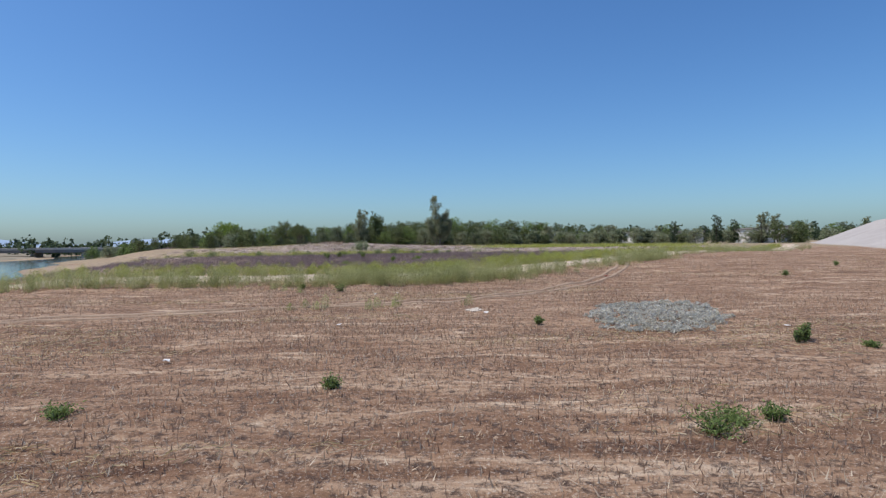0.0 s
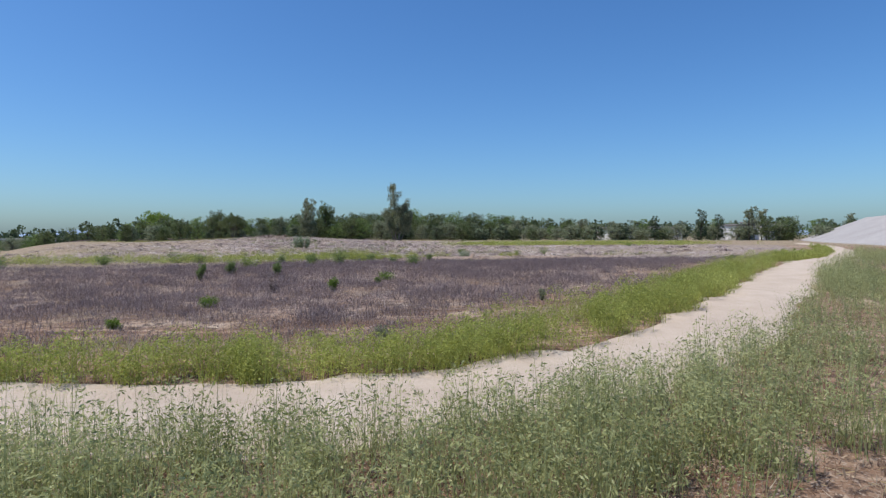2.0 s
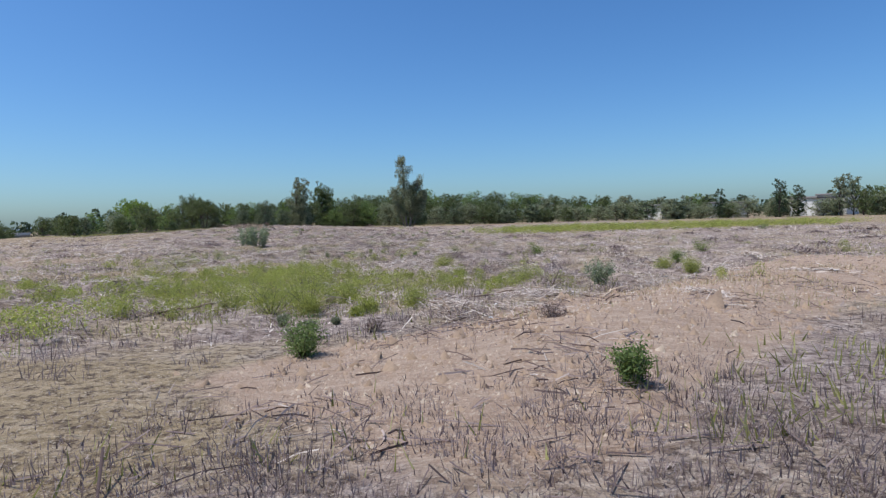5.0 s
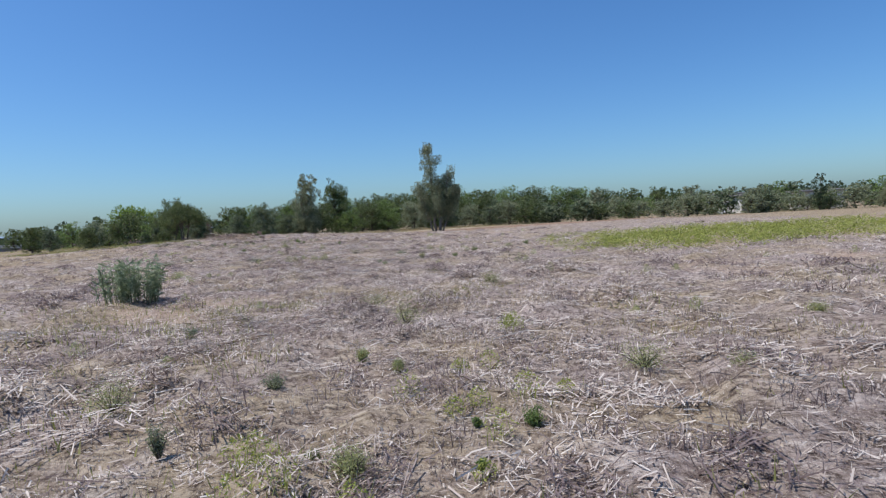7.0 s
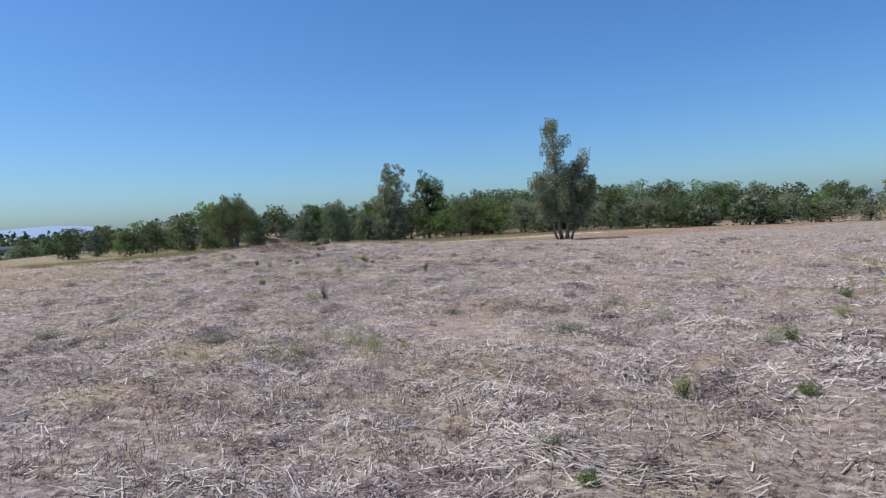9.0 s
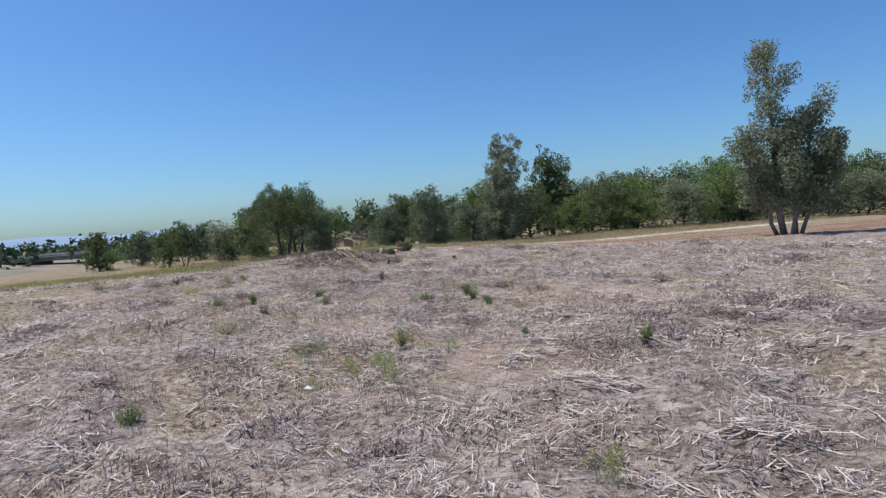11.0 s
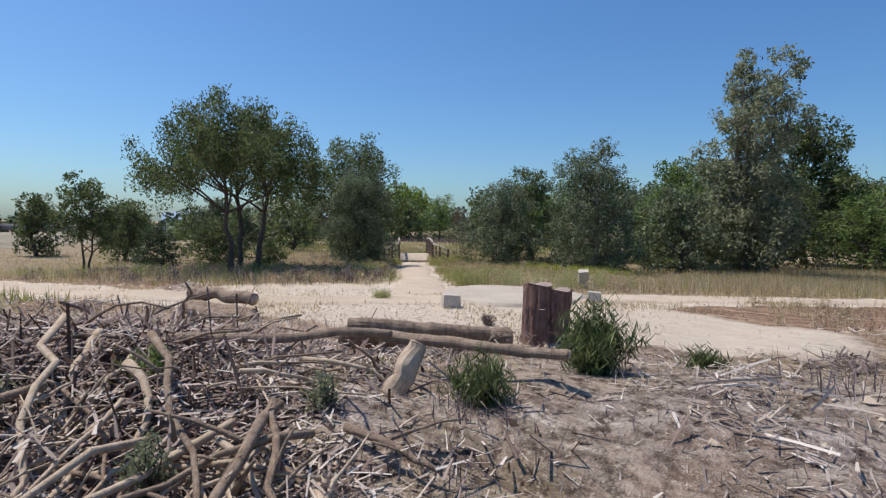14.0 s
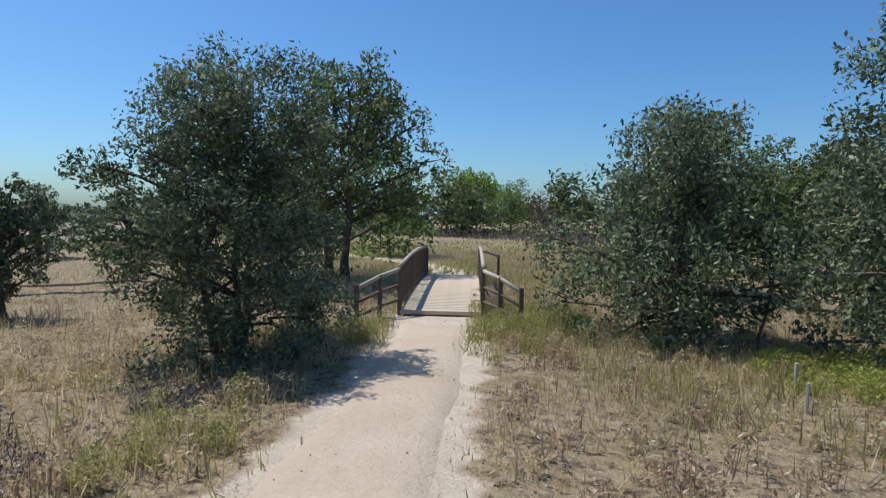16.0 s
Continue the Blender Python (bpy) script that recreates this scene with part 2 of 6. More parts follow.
WEED_PALE = leafy("pale_weed", (0.20, 0.22, 0.085), (0.41, 0.43, 0.175), (0.64, 0.63, 0.32), 0.7)
STRAW = blades("grey_straw", [(0.0, (0.20, 0.148, 0.125)), (0.25, (0.46, 0.37, 0.315)), (0.6, (0.68, 0.575, 0.495)), (1.0, (0.87, 0.785, 0.70))], thin=0.2)
DRYGRASS = blades("dry_brown_grass", [(0.0, (0.23, 0.14, 0.095)), (0.45, (0.40, 0.27, 0.18)), (0.8, (0.56, 0.43, 0.30)), (1.0, (0.74, 0.64, 0.49))])
PURPLE = blades("dead_purple_weed", [(0.0, (0.125, 0.088, 0.082)), (0.5, (0.255, 0.192, 0.182)), (0.85, (0.37, 0.292, 0.275)), (1.0, (0.54, 0.45, 0.415))])
BRUSH = blades("dead_brushwood", [(0.0, (0.10, 0.065, 0.055)), (0.5, (0.25, 0.18, 0.155)), (0.85, (0.42, 0.33, 0.29)), (1.0, (0.62, 0.54, 0.47))], thin=0.0)
TALLGRASS = blades("half_dry_grass", [(0.0, (0.32, 0.24, 0.13)), (0.35, (0.52, 0.41, 0.22)), (0.75, (0.68, 0.55, 0.35)), (1.0, (0.80, 0.69, 0.51))], thin=0.5)
GREENGRASS = blades("olive_grass", [(0.0, (0.21, 0.21, 0.06)), (0.5, (0.37, 0.365, 0.12)), (1.0, (0.54, 0.50, 0.23))], thin=0.5)


# ---- meshes ----
def mesh_np(name, verts, quads=None, tris=None, mats=None):
    """A mesh from arrays of places and faces."""
    verts = np.asarray(verts, dtype=np.float32)
    me = bpy.data.meshes.new(name)
    loops, starts, n = [], [], 0
    for f in (quads, tris):
        if f is not None and len(f):
            f = np.asarray(f, dtype=np.int32)
            loops.append(f.ravel())
            starts.append(n + np.arange(len(f), dtype=np.int32) * f.shape[1])
            n += f.size
    loops, starts = np.concatenate(loops), np.concatenate(starts)
    me.vertices.add(len(verts))
    me.vertices.foreach_set("co", verts.ravel())
    me.loops.add(len(loops))
    me.loops.foreach_set("vertex_index", loops)
    me.polygons.add(len(starts))
    me.polygons.foreach_set("loop_start", starts)
    me.update(calc_edges=True)
    me.validate()
    if mats:
        me.materials.append(mats)
    return me


def smooth(me, flag=True):
    me.polygons.foreach_set("use_smooth", [flag] * len(me.polygons))
    return me


def part(name, me, parent, label=""):
    ob = new(name, me)
    ob.parent = parent
    return tagged(ob, label)


def from_bm(name, bm, mat):
    bmesh.ops.recalc_face_normals(bm, faces=bm.faces)
    me = bpy.data.meshes.new(name)
    bm.to_mesh(me)
    bm.free()
    me.materials.append(mat)
    return me


def box_mesh(name, size, mat, bevel=0.01, wob=0.0, at=(0, 0, 0)):
    bm = bmesh.new()
    bmesh.ops.create_cube(bm, size=1)
    for v in bm.verts:
        v.co = Vector((v.co.x * size[0], v.co.y * size[1], v.co.z * size[2])) + Vector(at)
    if bevel:
        bmesh.ops.bevel(bm, geom=list(bm.edges), offset=bevel, segments=1, affect='EDGES')
    if wob:
        for v in bm.verts:
            v.co += Vector(noise.noise_vector(v.co * 3)) * wob
    return from_bm(name, bm, mat)


def tubes(name, lines, mat, sides=6):
    """Tapered limbs: each line is a list of (place, radius)."""
    V, Q, T = [], [], []
    for line in lines:
        pts = [Vector(p) for p, _ in line]
        base = len(V)
        for i, (p, (_, r)) in enumerate(zip(pts, line)):
            d = (pts[min(i + 1, len(pts) - 1)] - pts[max(i - 1, 0)]).normalized()
            u = d.orthogonal().normalized()
            if i and u.dot(last) < 0:
                u = -u
            u = last.lerp(u, 0.0) - d * last.dot(d) if i else u
            u.normalize()
            last = u.copy()
            w = d.cross(u)
            for k in range(sides):
                an = 2 * math.pi * k / sides
                V.append(p + (u * math.cos(an) + w * math.sin(an)) * r)
        m = len(pts)
        for i in range(m - 1):
            for k in range(sides):
                k2 = (k + 1) % sides
                Q.append((base + i * sides + k, base + i * sides + k2, base + (i + 1) * sides + k2, base + (i + 1) * sides + k))
        for end, flip in ((0, True), (m - 1, False)):
            ring = [base + end * sides + k for k in range(sides)]
            for k in range(1, sides - 1):
                T.append((ring[0], ring[k + 1], ring[k]) if flip else (ring[0], ring[k], ring[k + 1]))
    return smooth(mesh_np(name, [tuple(v) for v in V], Q, T, mat))


def unit(n, rng):
    v = rng.normal(size=(n, 3))
    return v / np.linalg.norm(v, axis=1, keepdims=True)


def leaves_mesh(name, centres, length, width, mat, rng, droop=0.0, upright=0.0):
    """Small pointed leaves, each a kite bent along its middle."""
    n = len(centres)
    u = unit(n, rng)
    u[:, 2] = u[:, 2] * (1 - upright) + upright - droop
    u /= np.linalg.norm(u, axis=1, keepdims=True)
    w = np.cross(u, unit(n, rng))
    w /= np.linalg.norm(w, axis=1, keepdims=True) + 1e-6
    size = rng.uniform(0.6, 1.3, (n, 1))
    lo, wi = u * length * size / 2, w * width * size / 2
    nor = np.cross(u, w) * width * size * 0.18
    v = np.stack([centres - lo, centres + wi + nor - lo * 0.1, centres + lo, centres - wi + nor - lo * 0.1], axis=1).reshape(-1, 3)
    q = np.arange(4 * n).reshape(n, 4)
    return mesh_np(name, v, q, None, mat)


def blade_mesh(name, foot, height, width, lean, mat, rng, heading=None):
    """Grass blades and thin stalks: narrow wedges from a foot, leaning over."""
    n = len(foot)
    an = rng.uniform(0, 2 * math.pi, n) if heading is None else heading
    h = height * rng.uniform(0.5, 1.25, n)
    tilt = np.abs(rng.normal(0, lean, n)).clip(0, 1.45)
    d = np.stack([np.cos(an) * np.sin(tilt), np.sin(an) * np.sin(tilt), np.cos(tilt)], 1)
    sa = rng.uniform(0, 2 * math.pi, n)
    s = np.stack([np.cos(sa), np.sin(sa), np.zeros(n)], 1) * (width * rng.uniform(0.6, 1.4, n) / 2)[:, None]
    v = np.stack([foot - s, foot + s, foot + d * h[:, None]], 1).reshape(-1, 3)
    return mesh_np(name, v, None, np.arange(3 * n).reshape(n, 3), mat)


def stalk_mesh(name, mid, length, radius, mat, rng, heading, spread=0.7, rise=0.12):
    """Cut stalks lying on the ground: ridged strips, open below."""
    n = len(mid)
    an = heading + rng.normal(0, spread, n)
    el = rng.normal(0, rise, n)
    d = np.stack([np.cos(an) * np.cos(el), np.sin(an) * np.cos(el), np.sin(el)], 1)
    ln = (length * rng.lognormal(0, 0.45, n) / 2)[:, None]
    rad = (radius * rng.uniform(0.5, 1.5, n))[:, None]
    s = np.stack([-np.sin(an), np.cos(an), np.zeros(n)], 1)
    up = np.cross(d, s)
    ring = [up * rad * 0.6, -s * rad - up * rad * 0.2, s * rad - up * rad * 0.2]
    v = np.stack([mid + e * d * ln + r for e in (-1, 1) for r in ring], 1).reshape(-1, 3)
    b = (np.arange(n) * 6)[:, None]
    q = np.concatenate([b + np.array([[k, (k + 1) % 3, (k + 1) % 3 + 3, k + 3]]) for k in (0, 2)])
    return mesh_np(name, v, q, None, mat)


def straw_mesh(name, mid, length, width, mat, rng, heading, spread=0.9, rise=0.15, bend=0.16):
    """Broken straw: narrow bent strips lying about at random rolls."""
    n = len(mid)
    an = heading + rng.normal(0, spread, n)
    el = rng.normal(0, rise, n)
    d = np.stack([np.cos(an) * np.cos(el), np.sin(an) * np.cos(el), np.sin(el)], 1)
    ln = (length * rng.lognormal(0, 0.5, n) / 2)[:, None]
    wi = (width * rng.uniform(0.5, 1.6, n) / 2)[:, None]
    side = np.cross(d, unit(n, rng))
    side /= np.linalg.norm(side, axis=1, keepdims=True) + 1e-6
    kink = unit(n, rng) * ln * bend * rng.uniform(0, 2, (n, 1))
    kink[:, 2] = np.abs(kink[:, 2]) * 0.7
    rows = [mid - d * ln, mid + kink, mid + d * ln]
    v = np.stack([r + s * side * wi for r in rows for s in (-1, 1)], 1).reshape(-1, 3)
    b = (np.arange(n) * 6)[:, None]
    return mesh_np(name, v, np.concatenate([b + np.array([[0, 1, 3, 2]]), b + np.array([[2, 3, 5, 4]])]), None, mat)


def strip_mesh(name, mid, length, width, mat, rng, heading, spread=0.9, rise=0.15):
    """Short straight straw: one narrow strip each, at a random roll."""
    n = len(mid)
    an = heading + rng.normal(0, spread, n)
    el = rng.normal(0, rise, n)
    d = np.stack([np.cos(an) * np.cos(el), np.sin(an) * np.cos(el), np.sin(el)], 1)
    ln = (length * rng.lognormal(0, 0.45, n) / 2)[:, None]
    wi = (width * rng.uniform(0.6, 1.6, n) / 2)[:, None]
    side = np.cross(d, np.array([[0.0, 0.0, 1.0]]) + 0.45 * unit(n, rng))
    side /= np.linalg.norm(side, axis=1, keepdims=True) + 1e-6
    v = np.stack([mid - d * ln - side * wi, mid - d * ln + side * wi, mid + d * ln + side * wi * 0.6, mid + d * ln - side * wi * 0.6], 1).reshape(-1, 3)
    return mesh_np(name, v, np.arange(4 * n).reshape(n, 4), None, mat)


def clod_mesh(name, foot, size, mat, rng):
    """Crumbs of soil: small uneven pyramids sunk in the ground."""
    n = len(foot)
    s = (size * rng.lognormal(0, 0.5, n))[:, None]
    th = rng.uniform(0, 6.28, n)
    ring = []
    for k in range(4):
        a = th + k * 1.571 + rng.normal(0, 0.25, n)
        ring.append(foot + np.stack([np.cos(a), np.sin(a), -0.25 * np.ones(n)], 1) * s * rng.uniform(0.6, 1.2, (n, 1)))
    top = foot + np.column_stack([rng.normal(0, 0.3, (n, 2)), rng.uniform(0.4, 1.0, n)]) * s
    v = np.stack(ring + [top], 1).reshape(-1, 3)
    b = (np.arange(n) * 5)[:, None]
    return mesh_np(name, v, None, np.concatenate([b + np.array([[k, (k + 1) % 4, 4]]) for k in range(4)]), mat)


# ---- the lie of the land ----
KNOTS = [(-400, -1.6), (8, -1.4), (28, -1.15), (48, -0.45), (60, -0.2), (85, -0.75), (120, -0.45), (150, -0.5), (200, -0.45), (260, -0.6), (6000, -0.6)]


def ease(lo, hi, v):
    u = np.clip((v - lo) / (hi - lo), 0, 1)
    return u * u * (3 - 2 * u)


def bank(y):
    """x of the river bank's top."""
    return np.interp(y, [-50, 28, 60, 100, 160, 220, 600], [-10, -14, -20, -31, -62, -92, -220])


def land(x, y):
    x, y = np.asarray(x, dtype=float), np.asarray(y, dtype=float)
    z = np.full(np.broadcast(x, y).shape, KNOTS[0][1])
    for (lo, za), (hi, zb) in zip(KNOTS, KNOTS[1:]):
        z = z + (zb - za) * ease(lo, hi, y)
    z = z + 1.25 * np.exp(-((x + 26) / 24) ** 2 - ((y - 186) / np.where(y < 186, 23, 19)) ** 2)
    z = z + 0.45 * np.exp(-((x + 42) / 14) ** 2 - ((y - 212) / 14) ** 2)
    z = z + 0.20 * np.exp(-((y - 182.0 - 0.5 * (x + 24)) / 1.7) ** 2) * ease(-36, -31, x) * ease(-11, -15, x)     # low berm of stalks before the sand
    across, run = (x - 0.6) * 0.65 - (y - 72.2) * 0.76, (x - 0.6) * 0.76 + (y - 72.2) * 0.65
    z = z + 0.30 * np.exp(-((across - 3.4) / 1.9) ** 2) * ease(-3.5, 1.5, run) * ease(24, 15, run)     # mound of bare dirt
    z = z - 4.6 * ease(0, -34, x - bank(y))
    ravine = ((x + 41.5) * 0.845 + (y - 211.3) * 0.535)     # across the creek under the footbridge
    along = (-(x + 41.5) * 0.535 + (y - 211.3) * 0.845)
    z = z - 1.3 * np.exp(-(along / 1.7) ** 2) * ease(0.9, 2.2, np.abs(ravine)) * ease(40, 14, np.abs(ravine))
    return z


def at_ground(x, y):
    return float(land(x, y))


def polyline_distance(x, y, pts):
    """Distance to a line of points, signed: positive on its left."""
    best = np.full(np.shape(x), 1e9)
    side = np.zeros(np.shape(x))
    for (ax, ay), (bx, by) in zip(pts, pts[1:]):
        dx, dy = bx - ax, by - ay
        u = np.clip(((x - ax) * dx + (y - ay) * dy) / (dx * dx + dy * dy), 0, 1)
        d = np.hypot(x - ax - u * dx, y - ay - u * dy)
        s = np.sign(dx * (y - ay) - dy * (x - ax))
        side = np.where(d < best, s, side)
        best = np.minimum(best, d)
    return best * side


TRAIL_1 = [(-60, 36), (-30, 36.8), (-15, 37.1), (-8, 36.9), (0, 36.8), (3.8, 37.9), (5.9, 39.6), (8, 41.3), (12, 45.6), (18, 52.6), (36, 71), (58, 96), (74, 119), (92, 148)]
TRAIL_2 = [(-52, 188), (-44, 187), (-36, 186), (-30, 186.6), (-25.5, 190), (-21, 195.5), (-13, 205), (-3, 218), (15, 232)]
TRAIL_3 = [(-27.5, 188.5), (-29.3, 191.6), (-30.9, 194.3), (-32.8, 197.0), (-34.6, 200.2), (-36.0, 202.7), (-37.5, 205.0), (-39.0, 207.4)]
TRAIL_4 = [(-43.9, 215.2), (-46.0, 218.5), (-49.5, 222), (-56, 226), (-66, 228)]
RUTS = [(-22, 19.5), (-14, 21.8), (-6, 24.5), (0.6, 26.2), (4.75, 28.9), (8.8, 33.3), (11.3, 37.3), (13.3, 41.3), (15, 46)]


def fbm(x, y, scale, seed=0):
    """A smooth made-up unevenness from sines, about -1 to 1."""
    r = np.random.default_rng(seed)
    out = 0
    for k in range(9):
        f = scale * 1.55 ** (k % 5) * r.uniform(0.7, 1.3)
        th, ph = r.uniform(0, 6.28, 2)
        out = out + np.sin((x * math.cos(th) + y * math.sin(th)) * f + ph + 1.3 * np.sin(f * 0.7 * (y * math.cos(th) - x * math.sin(th)) + ph * 2)) / (1 + 0.5 * (k % 5))
    return out / 4.0


def zones(x, y):
    """Weights of mulch, bare soil and green at places."""
    n1, n2, n3 = fbm(x, y, 0.12, 1), fbm(x, y, 0.3, 2), fbm(x, y, 0.09, 3)
    t1 = polyline_distance(x, y, TRAIL_1)
    t2 = np.abs(polyline_distance(x, y, TRAIL_2))
    t3 = np.abs(polyline_distance(x, y, TRAIL_3 + TRAIL_4))
    mulch = ease(2.0, 7.0, t1 + n1 * 2) * (0.48 + 0.52 * ease(58, 74, y - 0.2 * x)) * ease(190, 180, y - (x + 26) * 0.5 * (x > -26) + n1 * 2)
    soil = ease(1.7, 0.8, t2) + ease(1.3, 0.7, t3) + ease(5.5, 2.5, np.hypot(x + 27.5, y - 187.5))
    off = (x - 0.6) * 0.65 - (y - 72.2) * 0.76 + 0.7 * n2      # bare strip of dirt slanting across the field
    along = (x - 0.6) * 0.76 + (y - 72.2) * 0.65
    soil = soil + ease(-0.3, 0.8, off) * ease(7.5, 5.0, off) * ease(-5, -2, along) * ease(32, 24, along)
    soil = soil + 0.5 * ease(4.5, 1.5, np.hypot((x + 9.8) / 1.2, y - 167.5) + 2 * n2)
    soil = soil + 0.42 * ease(5, 2, np.hypot(x + 19.3, y - 180.6) + 2 * n2)
    soil = soil + ease(6, 4, np.hypot((x + 26.5) / 1.4, (y - 188.5) * 1.45) + 1.6 * n2)
    soil = soil + 1.0 * ease(1.2, 0.7, np.hypot((x + 28.3) / 2.6, (y - 197.9) / 2.9) + 0.3 * n2)
    soil = soil + ease(0.15, 0.75, n2) * 0.5 * ease(86, 100, y) * (y < 186)
    soil = soil + 0.6 * ease(0.35, 0.8, n1) * (y < 30)
    soil = soil + 0.35 * ease(-18, -32, x - bank(y) + 6 * n2)
    green = ease(188, 193, y + n1 * 2 - np.clip(x + 26, 0, 60) * 0.75) * 0.85
    green = green + 0.9 * ease(16, 9, np.hypot((x - 40) / 2.0, y - 138 - 0.15 * x) + 5 * n1)
    green = green + 0.8 * ease(12, 5, np.hypot((x + 14) / 1.6, (y - 67) / 0.7) + 3 * n2)
    green = green + 0.7 * ease(7, 3, np.hypot((x + 6) / 1.5, y - 90) + 2.5 * n2) + 0.7 * ease(52, 74, x + 14 * n1) * ease(90, 120, y)
    green = green + 0.6 * ease(-26, -42, x + 8 * n3) * ease(54, 72, y + 6 * n1) * ease(190, 182, y)
    return np.clip(mulch, 0, 1), np.clip(soil, 0, 1), np.clip(green, 0, 1)


def sandy(x, y):
    """Weight of the pale sand round the pad and along the path."""
    t2 = np.abs(polyline_distance(x, y, TRAIL_2))
    t3 = np.abs(polyline_distance(x, y, TRAIL_3))
    n2 = fbm(x, y, 0.3, 2)
    return np.clip(ease(6, 4.4, np.hypot((x + 26.5) / 1.4, (y - 188.5) * 1.45) + n2) + ease(1.7, 1.0, t2) + ease(1.2, 0.75, t3 + 0.3 * n2), 0, 1)


def relief(x, y, mulch, soil):
    """Hummocks and clods, rougher where the stalks lie and smoother on bare soil."""
    rough = (0.055 + 0.15 * mulch * ease(66, 84, y)) * (1 - 0.6 * soil)
    near = np.exp(-((x + 12) / 70) ** 2) * np.exp(-((y - 110) / 160) ** 4)
    return near * (rough * (fbm(x, y, 0.9, 5) + 1.0 * fbm(x, y, 1.9, 6)))


def spaced(lo, hi, step, out_lo, out_hi, growth):
    mid = np.arange(lo, hi + step / 2, step)
    up, down, s, a, b = [], [], step, hi, lo
    while a < out_hi or b > out_lo:
        s *= growth
        a, b = a + s, b - s
        if a - s < out_hi:
            up.append(a)
        if b + s > out_lo:
            down.append(b)
    return np.concatenate([np.array(down[::-1]), mid, np.array(up)])


def build_ground():
    xs = spaced(-46, 22, 0.45, -3500, 3500, 1.2)
    ys = spaced(2, 222, 0.45, -1500, 4200, 1.2)
    X, Y = np.meshgrid(xs, ys)
    Z = land(X, Y)
    mu, so, gr = zones(X, Y)
    Z = Z + relief(X, Y, mu, so)
    nx, ny = len(xs), len(ys)
    i = (np.arange(ny - 1)[:, None] * nx + np.arange(nx - 1)[None, :]).ravel()
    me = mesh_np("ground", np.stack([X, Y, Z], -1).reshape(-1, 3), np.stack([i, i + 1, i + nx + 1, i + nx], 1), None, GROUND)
    col = me.color_attributes.new("zone", 'FLOAT_COLOR', 'POINT')
    col.data.foreach_set("color", np.stack([mu, so, gr, sandy(X, Y)], -1).astype(np.float32).ravel())
    return tagged(smooth_ob(new("ground", me)), "dry open field of soil, mown stalks and brown grass", "ground", kind="structure")


def smooth_ob(ob):
    smooth(ob.data)
    return ob


build_ground()


def strip(name, pts, half, mat, label, lift=0.045, seed=0, uneven=0.35, cat="path"):
    """A band of packed soil along a line, with ragged edges that dip into the ground."""
    line = []
    for (ax, ay), (bx, by) in zip(pts, pts[1:]):
        k = max(2, int(math.hypot(bx - ax, by - ay) / 0.45))
        line += [(ax + (bx - ax) * i / k, ay + (by - ay) * i / k) for i in range(k)]
    p = np.array(line + [pts[-1]])
    for _ in range(14):
        p[1:-1] = (p[:-2] + p[1:-1] * 2 + p[2:]) / 4
    d = np.gradient(p, axis=0)
    d /= np.linalg.norm(d, axis=1, keepdims=True)
    s = np.stack([d[:, 1], -d[:, 0]], 1)
    V, rows = [], 9
    for k in range(rows):
        f = k / (rows - 1) * 2 - 1
        w = half * f
        if abs(f) > 0.7:
            w = w * (1 + uneven * fbm(p[:, 0], p[:, 1], 1.1, seed + (f > 0)))
        q = p + s * np.reshape(w, (-1, 1))
        z = land(q[:, 0], q[:, 1]) + ((lift + (0.09 if half > 0.5 else 0.06)) * (1 - 0.45 * f * f) if abs(f) < 0.95 else -0.08) + 0.02 * fbm(q[:, 0], q[:, 1], 1.3, 9)
        mu, so, _ = zones(q[:, 0], q[:, 1])
        z = z + relief(q[:, 0], q[:, 1], mu, so)
        run = np.minimum(np.arange(len(p)), np.arange(len(p))[::-1]) * 0.45
        V.append(np.column_stack([q, z - 0.25 * (1 - ease(0, 1.6, run))]))
    n = len(p)
    V = np.stack(V, 1).reshape(-1, 3)
    i = (np.arange(n - 1)[:, None] * rows + np.arange(rows - 1)[None, :]).ravel()
    me = mesh_np(name, V, np.stack([i, i + 1, i + rows + 1, i + rows], 1), None, mat)
    return tagged(smooth_ob(new(name, me)), label, cat, kind="structure")


strip("trail_1", TRAIL_1, 1.5, TRAIL, "pale packed dirt trail between bands of green weeds", seed=11, lift=0.0)
strip("trail_2", TRAIL_2, 0.9, TRAIL, "pale sandy trail crossing in front of the trees", seed=13, lift=-0.03)
strip("trail_3", TRAIL_3, 0.80, TRAIL, "pale dirt path leading to the wooden footbridge", seed=15, uneven=0.16, lift=-0.03)
strip("trail_4", TRAIL_4, 0.95, TRAIL, "dirt path going on beyond the footbridge", seed=17, lift=-0.03)
strip("wheel_track_1", RUTS, 0.135, RUT, "curving wheel rut worn into the brown field", seed=19, lift=-0.01)
strip("wheel_track_2", [(x + 0.46, y - 0.46) for x, y in RUTS], 0.13, RUT, "curving wheel rut worn into the brown field", seed=21, lift=-0.01)


# ---- trees ----
def limb(a, b, r0, r1, rng, bend=0.12, steps=5):
    a, b = Vector(a), Vector(b)
    ln = (b - a).length
    off = Vector(rng.normal(0, bend * ln, 3))
    off.z = abs(off.z) * 0.6
    pts = []
    for i in range(steps + 1):
        u = i / steps
        p = a.lerp(b, u) + off * (4 * u * (1 - u)) * 0.5 + Vector(rng.normal(0, 0.012 * ln, 3)) * (0 < i < steps)
        pts.append((tuple(p), r0 + (r1 - r0) * u ** 0.8))
    return pts


